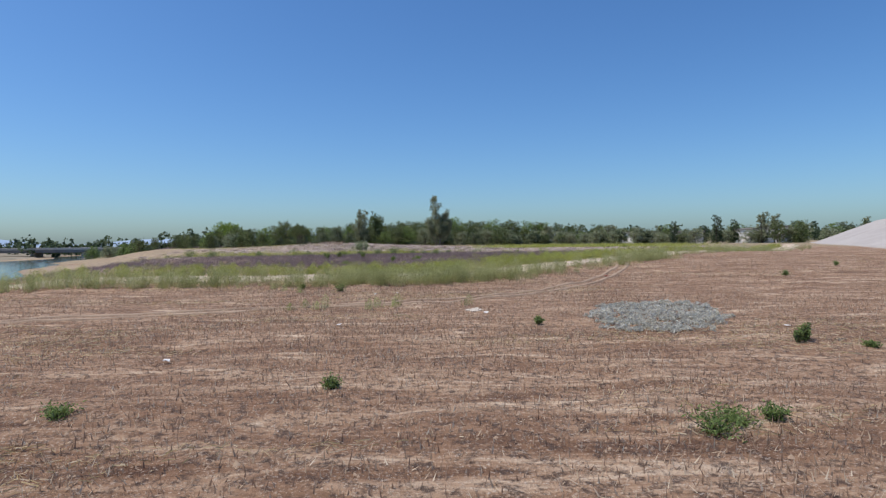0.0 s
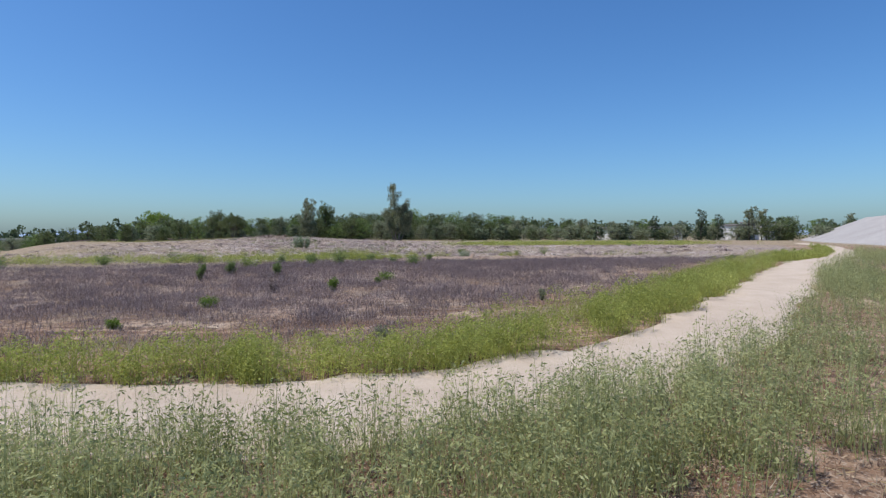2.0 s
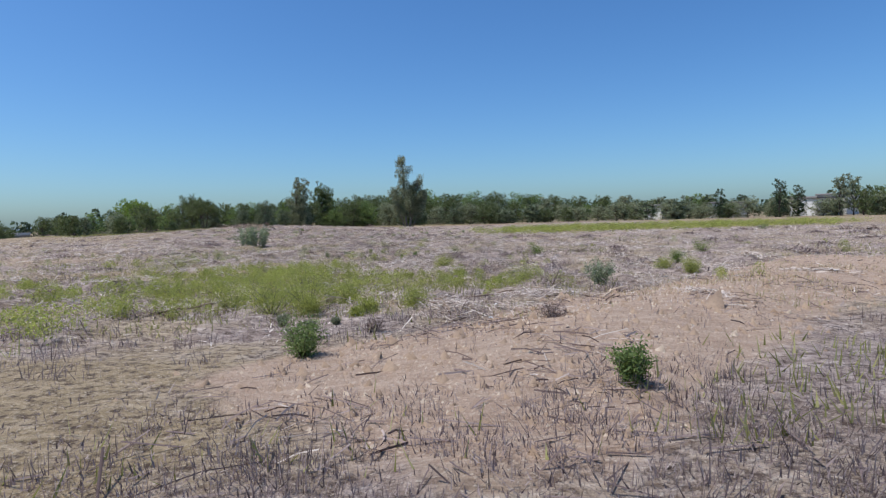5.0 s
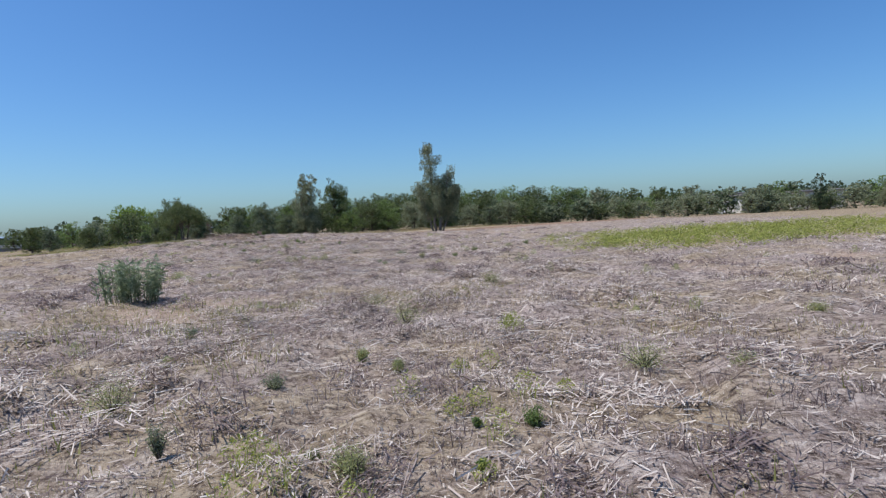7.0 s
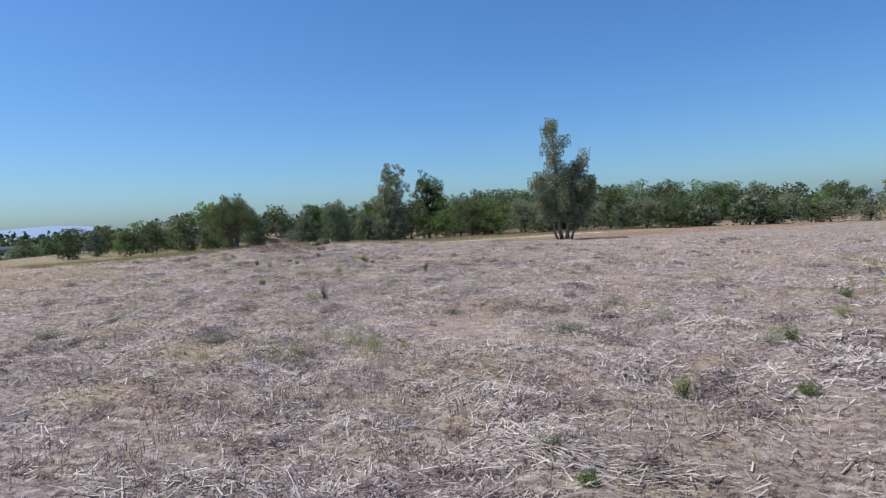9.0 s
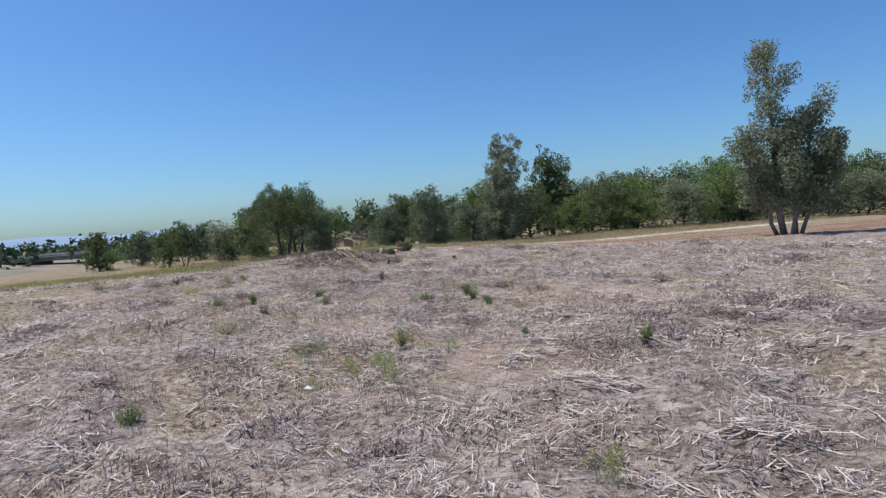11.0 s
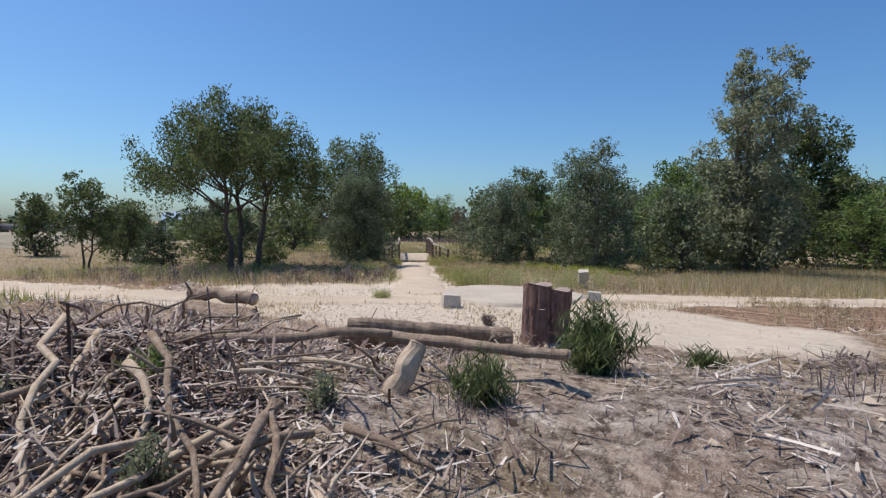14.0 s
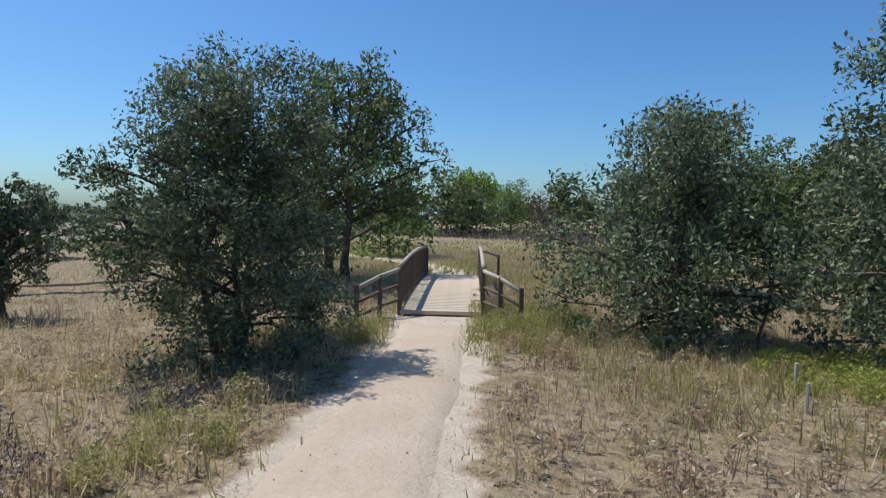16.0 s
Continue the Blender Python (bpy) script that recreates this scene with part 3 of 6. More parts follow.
def tree_meshes(h, w, kind, n, leaf, seed, leaf_mat, bark_mat, low=0.2, trunks=1, thick=0.03, lean=0.1, ragged=0.25, droop=0.2, fine=True):
    """Trunk and crown meshes of a tree h high and w wide. low: where the crown begins, as a share of h."""
    rng = np.random.default_rng(seed)
    puffs = []
    count = {"round": 34, "column": 22, "spread": 26, "bush": 36, "open": 18}[kind]
    for k in range(count):
        if kind == "column":
            f = (k + 0.5) / count
            width = w / 2 * (0.45 + 0.75 * math.sin(math.pi * min(1, (0.12 + 0.80 * f))))
            an = k * 2.4 + rng.uniform(-0.5, 0.5)
            rr = width * rng.uniform(0.15, 0.62)
            c = (rr * math.cos(an), rr * math.sin(an), h * (low + (0.96 - low) * f))
            r = w * rng.uniform(0.19, 0.29) * (1.05 - 0.45 * f)
        elif kind == "spread":
            an, rr = k * 2.4, w / 2 * math.sqrt((k + 0.5) / count) * 0.82
            top = h * (0.92 - 0.34 * (rr / (w / 2)) ** 2 - rng.uniform(0, 0.08))
            c = (rr * math.cos(an), rr * math.sin(an), top - rng.uniform(0, 0.28) * h * (1 - low))
            r = w * rng.uniform(0.10, 0.165)
        elif kind == "open":
            f = (k + 0.5) / count
            an, rr = k * 2.4, w / 2 * rng.uniform(0.2, 0.85) * (1.15 - 0.65 * f)
            c = (rr * math.cos(an), rr * math.sin(an), h * (low + (0.95 - low) * f))
            r = w * rng.uniform(0.13, 0.21)
        else:
            big = k < count * 0.5
            f = rng.uniform(0, 1) if not big else ((k + 0.5) / (count * 0.5)) ** 0.9
            z = low + ((0.84 if big else 0.96) - low) * f
            wide = 0.80 + 0.22 * math.sin(math.pi * min(1, f * 1.5)) - 0.42 * max(0, f - 0.55) / 0.45
            an, rr = k * 2.4 + rng.uniform(-0.5, 0.5), w / 2 * wide * (rng.uniform(0.3, 0.75) if big else rng.uniform(0.72, 1.08))
            c = (rr * math.cos(an), rr * math.sin(an), h * z)
            r = min(w, h) * (rng.uniform(0.16, 0.25) if big else rng.uniform(0.06, 0.125))
        puffs.append((np.array(c), r))
    lines = []
    tops = []
    for k in range(trunks):
        an = k * 2.4 + seed
        foot = (0.06 * w * math.cos(an) * (trunks > 1), 0.06 * w * math.sin(an) * (trunks > 1), -0.15)
        spread = (lean if trunks == 1 else 0.16) * h
        top = (spread * math.cos(an), spread * math.sin(an), h * (0.62 if kind != "spread" else 0.55))
        r0 = thick * h * (1.0 if trunks == 1 else 0.75)
        line = limb(foot, top, r0, r0 * 0.4, rng, 0.06, 6)
        line[0] = (line[0][0], r0 * 1.35)
        lines.append(line)
        tops.append(line)
    for c, r in puffs:
        line = tops[int(rng.integers(trunks))]
        cand = min(line[1:], key=lambda q: abs(q[0][2] - (c[2] * 0.62)) + 0.15 * np.linalg.norm(np.array(q[0]) - c))
        lines.append(limb(cand[0], tuple(c), cand[1] * 0.55, 0.006 * h * 0.5 + 0.008, rng, 0.13, 4 if fine else 2))
        for _ in range(2 if n > 5500 else 0):
            t = c + unit(1, rng)[0] * r * 0.8
            lines.append(limb(tuple(c * 0.92 + np.array(line[3][0]) * 0.08), tuple(t), 0.009 * h * 0.4 + 0.006, 0.006, rng, 0.1, 2))
    vol = np.array([r ** 2 for _, r in puffs])
    share = rng.choice(len(puffs), n, p=vol / vol.sum())
    C = np.array([c for c, _ in puffs])[share]
    R = np.array([r for _, r in puffs])[share]
    # twig-end clusters over each puff, with gaps between them
    per = 20 if fine else 8
    cl = unit(len(puffs) * per, rng) * (0.55 + 0.45 * rng.uniform(0, 1, (len(puffs) * per, 1)) ** 0.6) * (1 + ragged * 0.25 * rng.normal(0, 1, (len(puffs) * per, 1))) * np.array([1.0, 1.0, 0.85])
    which = share * per + rng.integers(per, size=n)
    pos = C + cl[which] * R[:, None] + rng.normal(0, 1, (n, 3)).clip(-1.7, 1.7) * (R * (0.17 if fine else 0.22))[:, None]
    pos[:, 2] = np.maximum(pos[:, 2], 0.08)
    return (tubes("trunk", lines, bark_mat, 6 if fine else 4), leaves_mesh("crown", pos, leaf, leaf * 0.42, leaf_mat, rng, droop))


def tree(x, y, h, w, kind, n, leaf, seed, leaf_mat, bark_mat, label, category="tree", name="tree", group="", turn=None, **more):
    root = new(name)
    root.matrix_world = pose(x, y, at_ground(x, y) - 0.05, 0, 0, seed * 57 % 360 if turn is None else turn)
    t, c = tree_meshes(h, w, kind, n, leaf, seed, leaf_mat, bark_mat, **more)
    part("trunk", t, root)
    part("crown", c, root)
    return tagged(root, label, category, group)


# trees round the path and the footbridge
SPREADING = tree(-38.7, 193.7, 6.9, 8.6, "spread", 46000, 0.135, 3, LEAF_OAK, BARK, "spreading multi-trunked green tree beside the sandy trail", low=0.35, trunks=3, thick=0.034, name="spreading_tree", turn=-30)
SPREADING.scale = (0.98, 0.84, 1.0)
tree(-39.15, 201.8, 5.2, 4.5, "bush", 52000, 0.09, 5, LEAF_WILLOW, BARK, "dense grey-green willow bush shading the path edge", name="willow_bush", low=0.02, trunks=3, thick=0.02)
tree(-48.3, 213.4, 9.2, 8.6, "round", 14000, 0.24, 8, LEAF_OAK, BARK, "tall open-crowned tree behind the footbridge", name="open_tree", low=0.22, trunks=2)
tree(-46.4, 201.0, 3.3, 1.8, "bush", 6000, 0.13, 9, LEAF_WILLOW, BARK, "small round tree on a thin trunk in dry grass", low=0.2)
tree(-34.0, 208.8, 4.8, 5.2, "bush", 26000, 0.125, 12, LEAF_WILLOW, BARK, "broad willow bush beside the footbridge", name="willow_bush", low=0.02, trunks=3, thick=0.02)
tree(-29.0, 209.3, 7.0, 5.6, "bush", 28000, 0.14, 14, LEAF_WILLOW, GREYBARK, "large feathery grey-green willow", name="willow_tree", low=0.03, trunks=3, thick=0.02)
tree(-36.4, 220.6, 7.6, 4.8, "round", 8000, 0.22, 15, LEAF_OAK, BARK, "dark green tree behind the willows", low=0.15)
tree(-26.0, 221.0, 9.2, 6.0, "round", 9000, 0.25, 17, LEAF_GREEN, BARK, "deep green leafy tree behind the willows", low=0.1)
tree(-30.5, 215.5, 5.6, 5.0, "bush", 7000, 0.22, 18, LEAF_WILLOW, BARK, "grey-green willow in the thicket", name="willow_tree", low=0.05)
tree(-25.0, 213.5, 5.2, 5.0, "bush", 8000, 0.21, 19, LEAF_WILLOW, BARK, "grey-green willow in the thicket", name="willow_tree", low=0.04)
tree(-21.6, 217.0, 13.4, 7.6, "column", 26000, 0.27, 21, LEAF_EUC, GREYBARK, "tall slender grey-leaved eucalyptus", name="eucalyptus_tree", low=0.06, thick=0.018)
tree(-17.4, 235.4, 14.2, 8.0, "round", 12000, 0.38, 23, LEAF_OAK, BARK, "tall dark green tree beside the eucalyptus", low=0.08, thick=0.02)
tree(-32.4, 209.3, 3.6, 1.5, "open", 1500, 0.14, 25, LEAF_GREEN, GREYBARK, "young sapling with a thin pale trunk", name="sapling", low=0.55, thick=0.012)
tree(-50.8, 195.0, 4.7, 3.6, "open", 5000, 0.18, 27, LEAF_OAK, BARK, "small leaning dark-leaved tree by the trail", low=0.3, trunks=2, thick=0.02)
tree(-45.0, 225.4, 4.4, 2.2, "open", 1100, 0.15, 31, LEAF_DEAD, GREYBARK, "small dead red-brown tree past the footbridge", name="dead_tree", low=0.3, trunks=2, thick=0.012)
tree(-43.2, 196.6, 2.6, 3.0, "bush", 6000, 0.12, 37, LEAF_OAK, BARK, "dark leafy undergrowth bush below the spreading tree", name="bush", low=0.05, trunks=2, thick=0.02)
tree(-45.8, 195.4, 2.2, 2.6, "bush", 5000, 0.12, 38, LEAF_DARK, BARK, "dark leafy undergrowth bush below the spreading tree", name="bush", low=0.05, trunks=2, thick=0.02)
tree(-41.0, 197.6, 1.5, 2.0, "bush", 4000, 0.10, 39, LEAF_OAK, BARK, "low green bush in dry grass under trees", name="bush", low=0.05, trunks=2, thick=0.02)
tree(-69.8, 202.3, 5.2, 3.6, "bush", 4500, 0.24, 33, LEAF_OAK, BARK, "round-headed dark tree standing alone", low=0.05)
tree(-71.5, 211.0, 4.8, 4.0, "bush", 4500, 0.24, 34, LEAF_WILLOW, BARK, "round-headed grey-green tree standing alone", low=0.08)
tree(-60.0, 203.0, 4.6, 4.4, "bush", 4500, 0.24, 35, LEAF_OAK, BARK, "leafy small tree near the river bank", low=0.15)

# the lone eucalyptus in the field
def lone_tree():
    root = new("lone_eucalyptus")
    root.matrix_world = pose(6.0, 201.5, at_ground(6.0, 201.5) - 0.1)
    rng = np.random.default_rng(41)
    lines, pos = [], []
    for dx, h, w, lo in ((-0.9, 17.8, 4.4, 0.40), (1.8, 12.2, 4.6, 0.30), (-2.6, 9.2, 3.8, 0.28), (0.4, 10.0, 4.4, 0.26), (3.0, 8.6, 3.4, 0.32)):
        foot, top = (dx * 0.3, rng.uniform(-0.5, 0.5), 0), (dx * 1.35, rng.uniform(-1, 1), h * 0.93)
        line = limb(foot, top, 0.012 * h + 0.08, 0.03, rng, 0.03, 8)
        lines.append(line)
        for k in range(24):
            f = lo + (0.98 - lo) * (k + rng.uniform(0, 1)) / 24
            base = Vector(foot).lerp(Vector(top), min(1, f))
            an = rng.uniform(0, 6.28)
            out = w / 2 * rng.uniform(0.25, 0.95) * math.sin(math.pi * min(0.97, 0.15 + 0.8 * (f - lo) / (1 - lo))) ** 0.6
            tip = base + Vector((out * math.cos(an), out * math.sin(an), rng.uniform(0.2, 0.9)))
            lines.append(limb(base - Vector((0, 0, 0.7)), tip, 0.05, 0.012, rng, 0.1, 3))
            n = 260
            pos.append(np.array(tip)[None] + rng.normal(0, 1, (n, 3)).clip(-1.5, 1.5) * np.array([0.5, 0.5, 0.55]))
    pos = np.concatenate(pos)
    part("trunk", tubes("trunk", lines, GREYBARK, 6), root)
    part("crown", leaves_mesh("crown", pos, 0.30, 0.11, LEAF_EUC, rng, 0.5), root)
    tagged(root, "tall lone eucalyptus with several trunks in the mown field", "tree")


lone_tree()


# trees of the woodland edge: a few kinds, then copies of other sizes and turns
def kinds(n, leaf, fine):
    made = []
    for k, (h, w, kind, leaf_mat, label, low) in enumerate((
            (9, 8, "round", LEAF_GREEN, "bright green leafy tree of the woodland edge", 0.03),
            (9, 7, "round", LEAF_OAK, "dark green leafy tree of the woodland edge", 0.05),
            (8, 7, "bush", LEAF_OLIVE, "olive-green round tree of the woodland edge", 0.08),
            (7, 6, "bush", LEAF_WILLOW, "grey-green bushy tree of the woodland edge", 0.05),
            (11, 5, "column", LEAF_DARK, "dark slender conifer of the woodland edge", 0.08),
            (10, 6, "open", LEAF_EUC, "thin-crowned eucalyptus of the woodland edge", 0.2),
            (10, 9, "spread", LEAF_LIME, "round-crowned fresh green tree in the open", 0.3))[:4 if fine else 7]):
        root = new("woodland_tree")
        t, c = tree_meshes(h, w, kind, n, leaf, 60 + k, leaf_mat, BARK, low=low, thick=0.02, fine=fine)
        part("trunk", t, root)
        part("crown", c, root)
        tagged(root, label, "tree", "woodland edge")
        made.append((root, h))
    return made


KINDS = kinds(1300, 0.62, False) + kinds(6500, 0.29, True)
used = set()


def plant_copy(k, x, y, h, rng, squash=1.0):
    root, base = KINDS[k]
    s = h / base
    m = pose(x, y, at_ground(x, y) - 0.1, 0, 0, rng.uniform(0, 360))
    ob = root if k not in used else copy_thing(root, m)
    used.add(k)
    ob.matrix_world = m
    ob.scale = (s * squash, s * squash, s)


rng = np.random.default_rng(77)
# bright and dark trees behind the eucalyptus, as seen past the lone tree
for x, y, h, k in ((-14, 232, 7.5, 0), (-9.5, 236, 8.0, 1), (-4, 238, 8.2, 0), (1.5, 240, 7.8, 2), (7, 243, 8.6, 0), (12, 244, 7.4, 3), (17, 246, 8.0, 2),
                   (-12, 244, 10.0, 1), (-5, 247, 10.2, 1), (2, 250, 10.5, 1), (9, 252, 10.8, 1), (16, 254, 10.5, 1), (22, 252, 9.6, 1), (28, 252, 9.2, 1),
                   (22, 244, 7.0, 3), (27, 243, 7.2, 2), (33, 246, 8.4, 1), (-20, 228, 8.2, 1), (-24, 228, 8.0, 1), (-29, 226, 7.4, 3), (-27, 240, 10.5, 1), (-33, 232, 8.4, 1), (-38, 236, 8.2, 0)):
    plant_copy(k + 7, x + rng.normal(0, 0.7), y + rng.normal(0, 0.7), h * rng.uniform(0.78, 1.04), rng, 1.35)
# taller trees deeper in the wood, showing over the edge from far off
for i in range(26):
    u = i / 25
    plant_copy(int(rng.choice([8, 8, 7, 1])), -22 + 118 * u + rng.normal(0, 2), 292 + rng.normal(0, 7), (13.6 - 6.0 * max(0, u - 0.2) - 3.0 * max(0, 0.22 - u) * 4) * rng.uniform(0.9, 1.08), rng, 1.25)
for i in range(9):
    plant_copy(int(rng.choice([8, 7, 10, 1])), -88 + 6 * i + rng.normal(0, 2), 272 + rng.normal(0, 6), rng.uniform(8.0, 11.0), rng, 1.2)
# the olive-green edge running off to the levee
for i in range(30):
    u = i / 29
    x, y = 30 + 108 * u, 243 - 46 * u ** 1.3
    plant_copy(int(rng.choice([2, 2, 3, 3, 1, 5])), x + rng.normal(0, 1.2), y + rng.normal(0, 3), rng.uniform(4.2, 6.4), rng, 1.6)
for i in range(36):
    u = i / 35
    x, y = 22 + 150 * u, 266 - 30 * u
    plant_copy(int(rng.choice([1, 2, 3, 4, 5, 0], p=[0.28, 0.2, 0.14, 0.14, 0.14, 0.1])), x + rng.normal(0, 2), y + rng.normal(0, 6), rng.uniform(5.6, 8.6), rng, 1.4)
for x, y, h, k in ((80, 222, 5.6, 2), (85, 226, 6.2, 3), (90, 229, 5.8, 2), (76, 226, 6.0, 3), (95, 229, 5.5, 1), (101, 226, 5.6, 2), (88, 250, 7.0, 1), (104, 232, 5.2, 3)):
    plant_copy(k, x, y, h, rng, 1.4)
# trees by the levee's far end
for x, y, h, k in ((118, 204, 10.5, 5), (121, 200, 8, 1), (124, 207, 10, 5), (104, 208, 10.5, 4), (113, 213, 9, 4), (131, 206, 8, 1), (136, 212, 8, 0), (128, 198, 8, 1), (92, 216, 8.5, 4), (164, 216, 8, 1), (170, 224, 9.5, 5)):
    plant_copy(k, x, y, h, rng)
# trees along the river side
for i in range(26):
    u = i / 25
    x, y = -74 - 90 * u, 222 + 75 * u
    plant_copy(int(rng.choice([0, 1, 2, 3, 4], p=[0.25, 0.3, 0.15, 0.2, 0.1])), x + rng.normal(0, 5), y + rng.normal(0, 7), rng.uniform(4.2, 6.8), rng, 1.3)
for x, y, h, k in ((-62, 222, 7.5, 1), (-58, 228, 8, 0), (-66, 216, 5.5, 3), (-97.5, 298, 14.0, 6), (-92, 294, 13.4, 6),  (-70, 296, 8, 1), (-64, 310, 10, 4), (-58, 300, 7, 1), (-110, 330, 12, 4), (-113, 334, 10, 4), (-125, 312, 7, 1), (-140, 318, 8, 1)):
    plant_copy(k, x, y, h, rng)


def far_woods():
    """A dim belt of crowns along the horizon."""
    r = np.random.default_rng(88)
    pos = []
    for i in range(720):
        an = r.uniform(-1.05, 1.15) if i < 520 else r.uniform(-1.25, -0.2)
        d = r.uniform(330, 640) if i < 520 else r.uniform(400, 520)
        x, y = d * math.sin(an), 40 + d * math.cos(an)
        if x < bank(y) + 4 and y < 300 and i < 520:
            continue
        h, w = r.uniform(5, 13) * (1 if i < 520 else 0.75), r.uniform(5, 10)
        n = 60
        q = unit(n, r) * r.uniform(0.5, 1, (n, 1)) * np.array([w / 2, w / 2, h / 2])
        pos.append(q + np.array([x, y, at_ground(x, y) + h / 2]))
    me = leaves_mesh("far_woods", np.concatenate(pos), 2.4, 1.6, LEAF_DARK, r)
    tagged(new("far_woods", me), "distant belt of dark trees along the horizon", "woodland", kind="stuff")


far_woods()


# ---- levee, river, far bridge, buildings ----
def sheet(name, rows, mat):
    """A surface through rows of places, each row the same length."""
    n = len(rows[0])
    V = [p for row in rows for p in row]
    Q = [(i * n + k, i * n + k + 1, (i + 1) * n + k + 1, (i + 1) * n + k) for i in range(len(rows) - 1) for k in range(n - 1)]
    return mesh_np(name, V, Q, None, mat)


def levee():
    toe = [(28, -40), (41, 10), (53, 48), (62, 72), (86, 121), (106, 158), (124, 188), (142, 214)]
    rows = []
    for i, (x, y) in enumerate(toe):
        ax, ay = toe[max(0, i - 1)]
        bx, by = toe[min(len(toe) - 1, i + 1)]
        d = Vector((bx - ax, by - ay, 0)).normalized()
        s = Vector((d.y, -d.x, 0))
        z = at_ground(x, y)
        top = 4.4 + 0.012 * y
        p = Vector((x, y, 0))
        rows.append([tuple(p + Vector((0, 0, z - 0.6))), tuple(p + Vector((0, 0, z + 0.12))), tuple(p + s * 1.2 + Vector((0, 0, z + 0.15))),
                     tuple(p + s * 19 + Vector((0, 0, top))), tuple(p + s * 23 + Vector((0, 0, top + 0.05))), tuple(p + s * 60 + Vector((0, 0, z - 1)))])
    root = new("levee", sheet("levee", rows, LEVEE))
    tagged(root, "long sloping concrete levee beside the field", "embankment", kind="structure")


levee()


def river():
    ys = np.linspace(-60, 420, 40)
    rows = []
    for y in ys:
        xa, xb = float(bank(y)) - 38 - 3 * math.sin(y * 0.09), float(bank(y)) - 66 - 5 * math.sin(y * 0.06)
        rows.append([(xa + (xb - xa) * k / 3, float(y), at_ground(xa + (xb - xa) * k / 3, y) + 0.07) for k in range(4)])
    tagged(new("water", sheet("water", rows, WATER)), "shallow pale river water in a wide channel", "water", kind="structure")
    far = [[(float(bank(y)) - 74, float(y), -6.6), (float(bank(y)) - 80, float(y), -4.6), (float(bank(y)) - 105, float(y), -4.0), (float(bank(y)) - 130, float(y), -2.2), (float(bank(y)) - 150, float(y), -4.9)] for y in ys]
    tagged(new("river_bank", sheet("river_bank", far, SAND)), "pale sandy bank across the river", "bank", kind="structure")


river()


def highway_bridge():
    root = new("highway_bridge")
    root.matrix_world = pose(-236, 330, -2.2, 0, 0, 10)
    part("deck", box_mesh("deck", (150, 14, 1.6), ASPHALT, 0.1, 0, (0, 0, 0.4)), root)
    part("parapet", box_mesh("parapet", (150, 0.4, 1.0), CONCRETE, 0.05, 0, (0, -7.0, 1.75)), root)
    part("parapet", box_mesh("parapet", (150, 0.4, 1.0), CONCRETE, 0.05, 0, (0, 7.0, 1.75)), root)
    pier = box_mesh("pier", (2.0, 11, 7.0), CONCRETE, 0.2, 0, (0, 0, -3.8))
    for x in (-50, -25, 0, 25, 50):
        p = part("pier", pier, root)
        p.location.x = x
    tagged(root, "long low concrete road bridge far over the river", "bridge")


highway_bridge()


def house(x, y, w, d, h, turn, label):
    root = new("building")
    root.matrix_world = pose(x, y, at_ground(x, y), 0, 0, turn)
    part("wall", box_mesh("wall", (w, d, h), WHITEWALL, 0.05, 0, (0, 0, h / 2)), root)
    part("roof", box_mesh("roof", (w + 1, d + 1, 0.6), ROOFING, 0.1, 0, (0, 0, h + 0.3)), root)
    win = box_mesh("window", (1.4, 0.12, 1.2), ASPHALT, 0.02)
    for k in range(int(w // 4)):
        o = part("window", win, root)
        o.location = (-w / 2 + 2 + 4 * k, -d / 2 - 0.02, h * 0.55)
    tagged(root, label, "building")


for x, y, w, h, turn in ((86, 236, 9, 4.0, 15), (108, 240, 10, 4.4, -10), (128, 226, 12, 5.0, 20), (140, 232, 9, 6.0, 30), (98, 262, 14, 5, 0)):
    house(x, y, w, 8, h, turn, "low white building among the far trees")


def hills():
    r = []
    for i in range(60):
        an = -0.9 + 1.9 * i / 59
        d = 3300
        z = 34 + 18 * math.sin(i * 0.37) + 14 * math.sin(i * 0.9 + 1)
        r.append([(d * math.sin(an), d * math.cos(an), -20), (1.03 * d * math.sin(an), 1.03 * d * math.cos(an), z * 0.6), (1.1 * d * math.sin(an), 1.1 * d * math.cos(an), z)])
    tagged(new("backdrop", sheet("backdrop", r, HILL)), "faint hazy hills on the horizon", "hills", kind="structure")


hills()


# ---- ground cover ----
def route(y):
    """x of the corridor down the middle of the place."""
    return np.interp(y, [-50, 60, 100, 120, 151, 178, 196, 230], [0.6, 1.0, 0.4, -1.8, -10.3, -21.5, -31, -50])


def scatter(rng, n, x0, x1, y0, y1, weight, reach=9.0):
    """Places with density falling away from the corridor and following a weight from 0 to 1."""
    out, have = [], 0
    while have < n:
        m = max(6000, n * 4)
        x, y = rng.uniform(x0, x1, m), rng.uniform(y0, y1, m)
        near = rng.uniform(0, 1, m) < 1 / (1 + (np.abs(x - route(y)) / reach) ** 2)
        x, y = x[near], y[near]
        keep = rng.uniform(0, 1, len(x)) < weight(x, y)
        out.append(np.column_stack([x[keep], y[keep]]))
        have += int(keep.sum())
        if len(out) > 60:
            break
    p = np.concatenate(out)[:n]
    mu, so, _ = zones(p[:, 0], p[:, 1])
    return np.column_stack([p, land(p[:, 0], p[:, 1]) + relief(p[:, 0], p[:, 1], mu, so)])


def stuff(name, me, label, category):
    return tagged(new(name, me), label, category, kind="stuff")


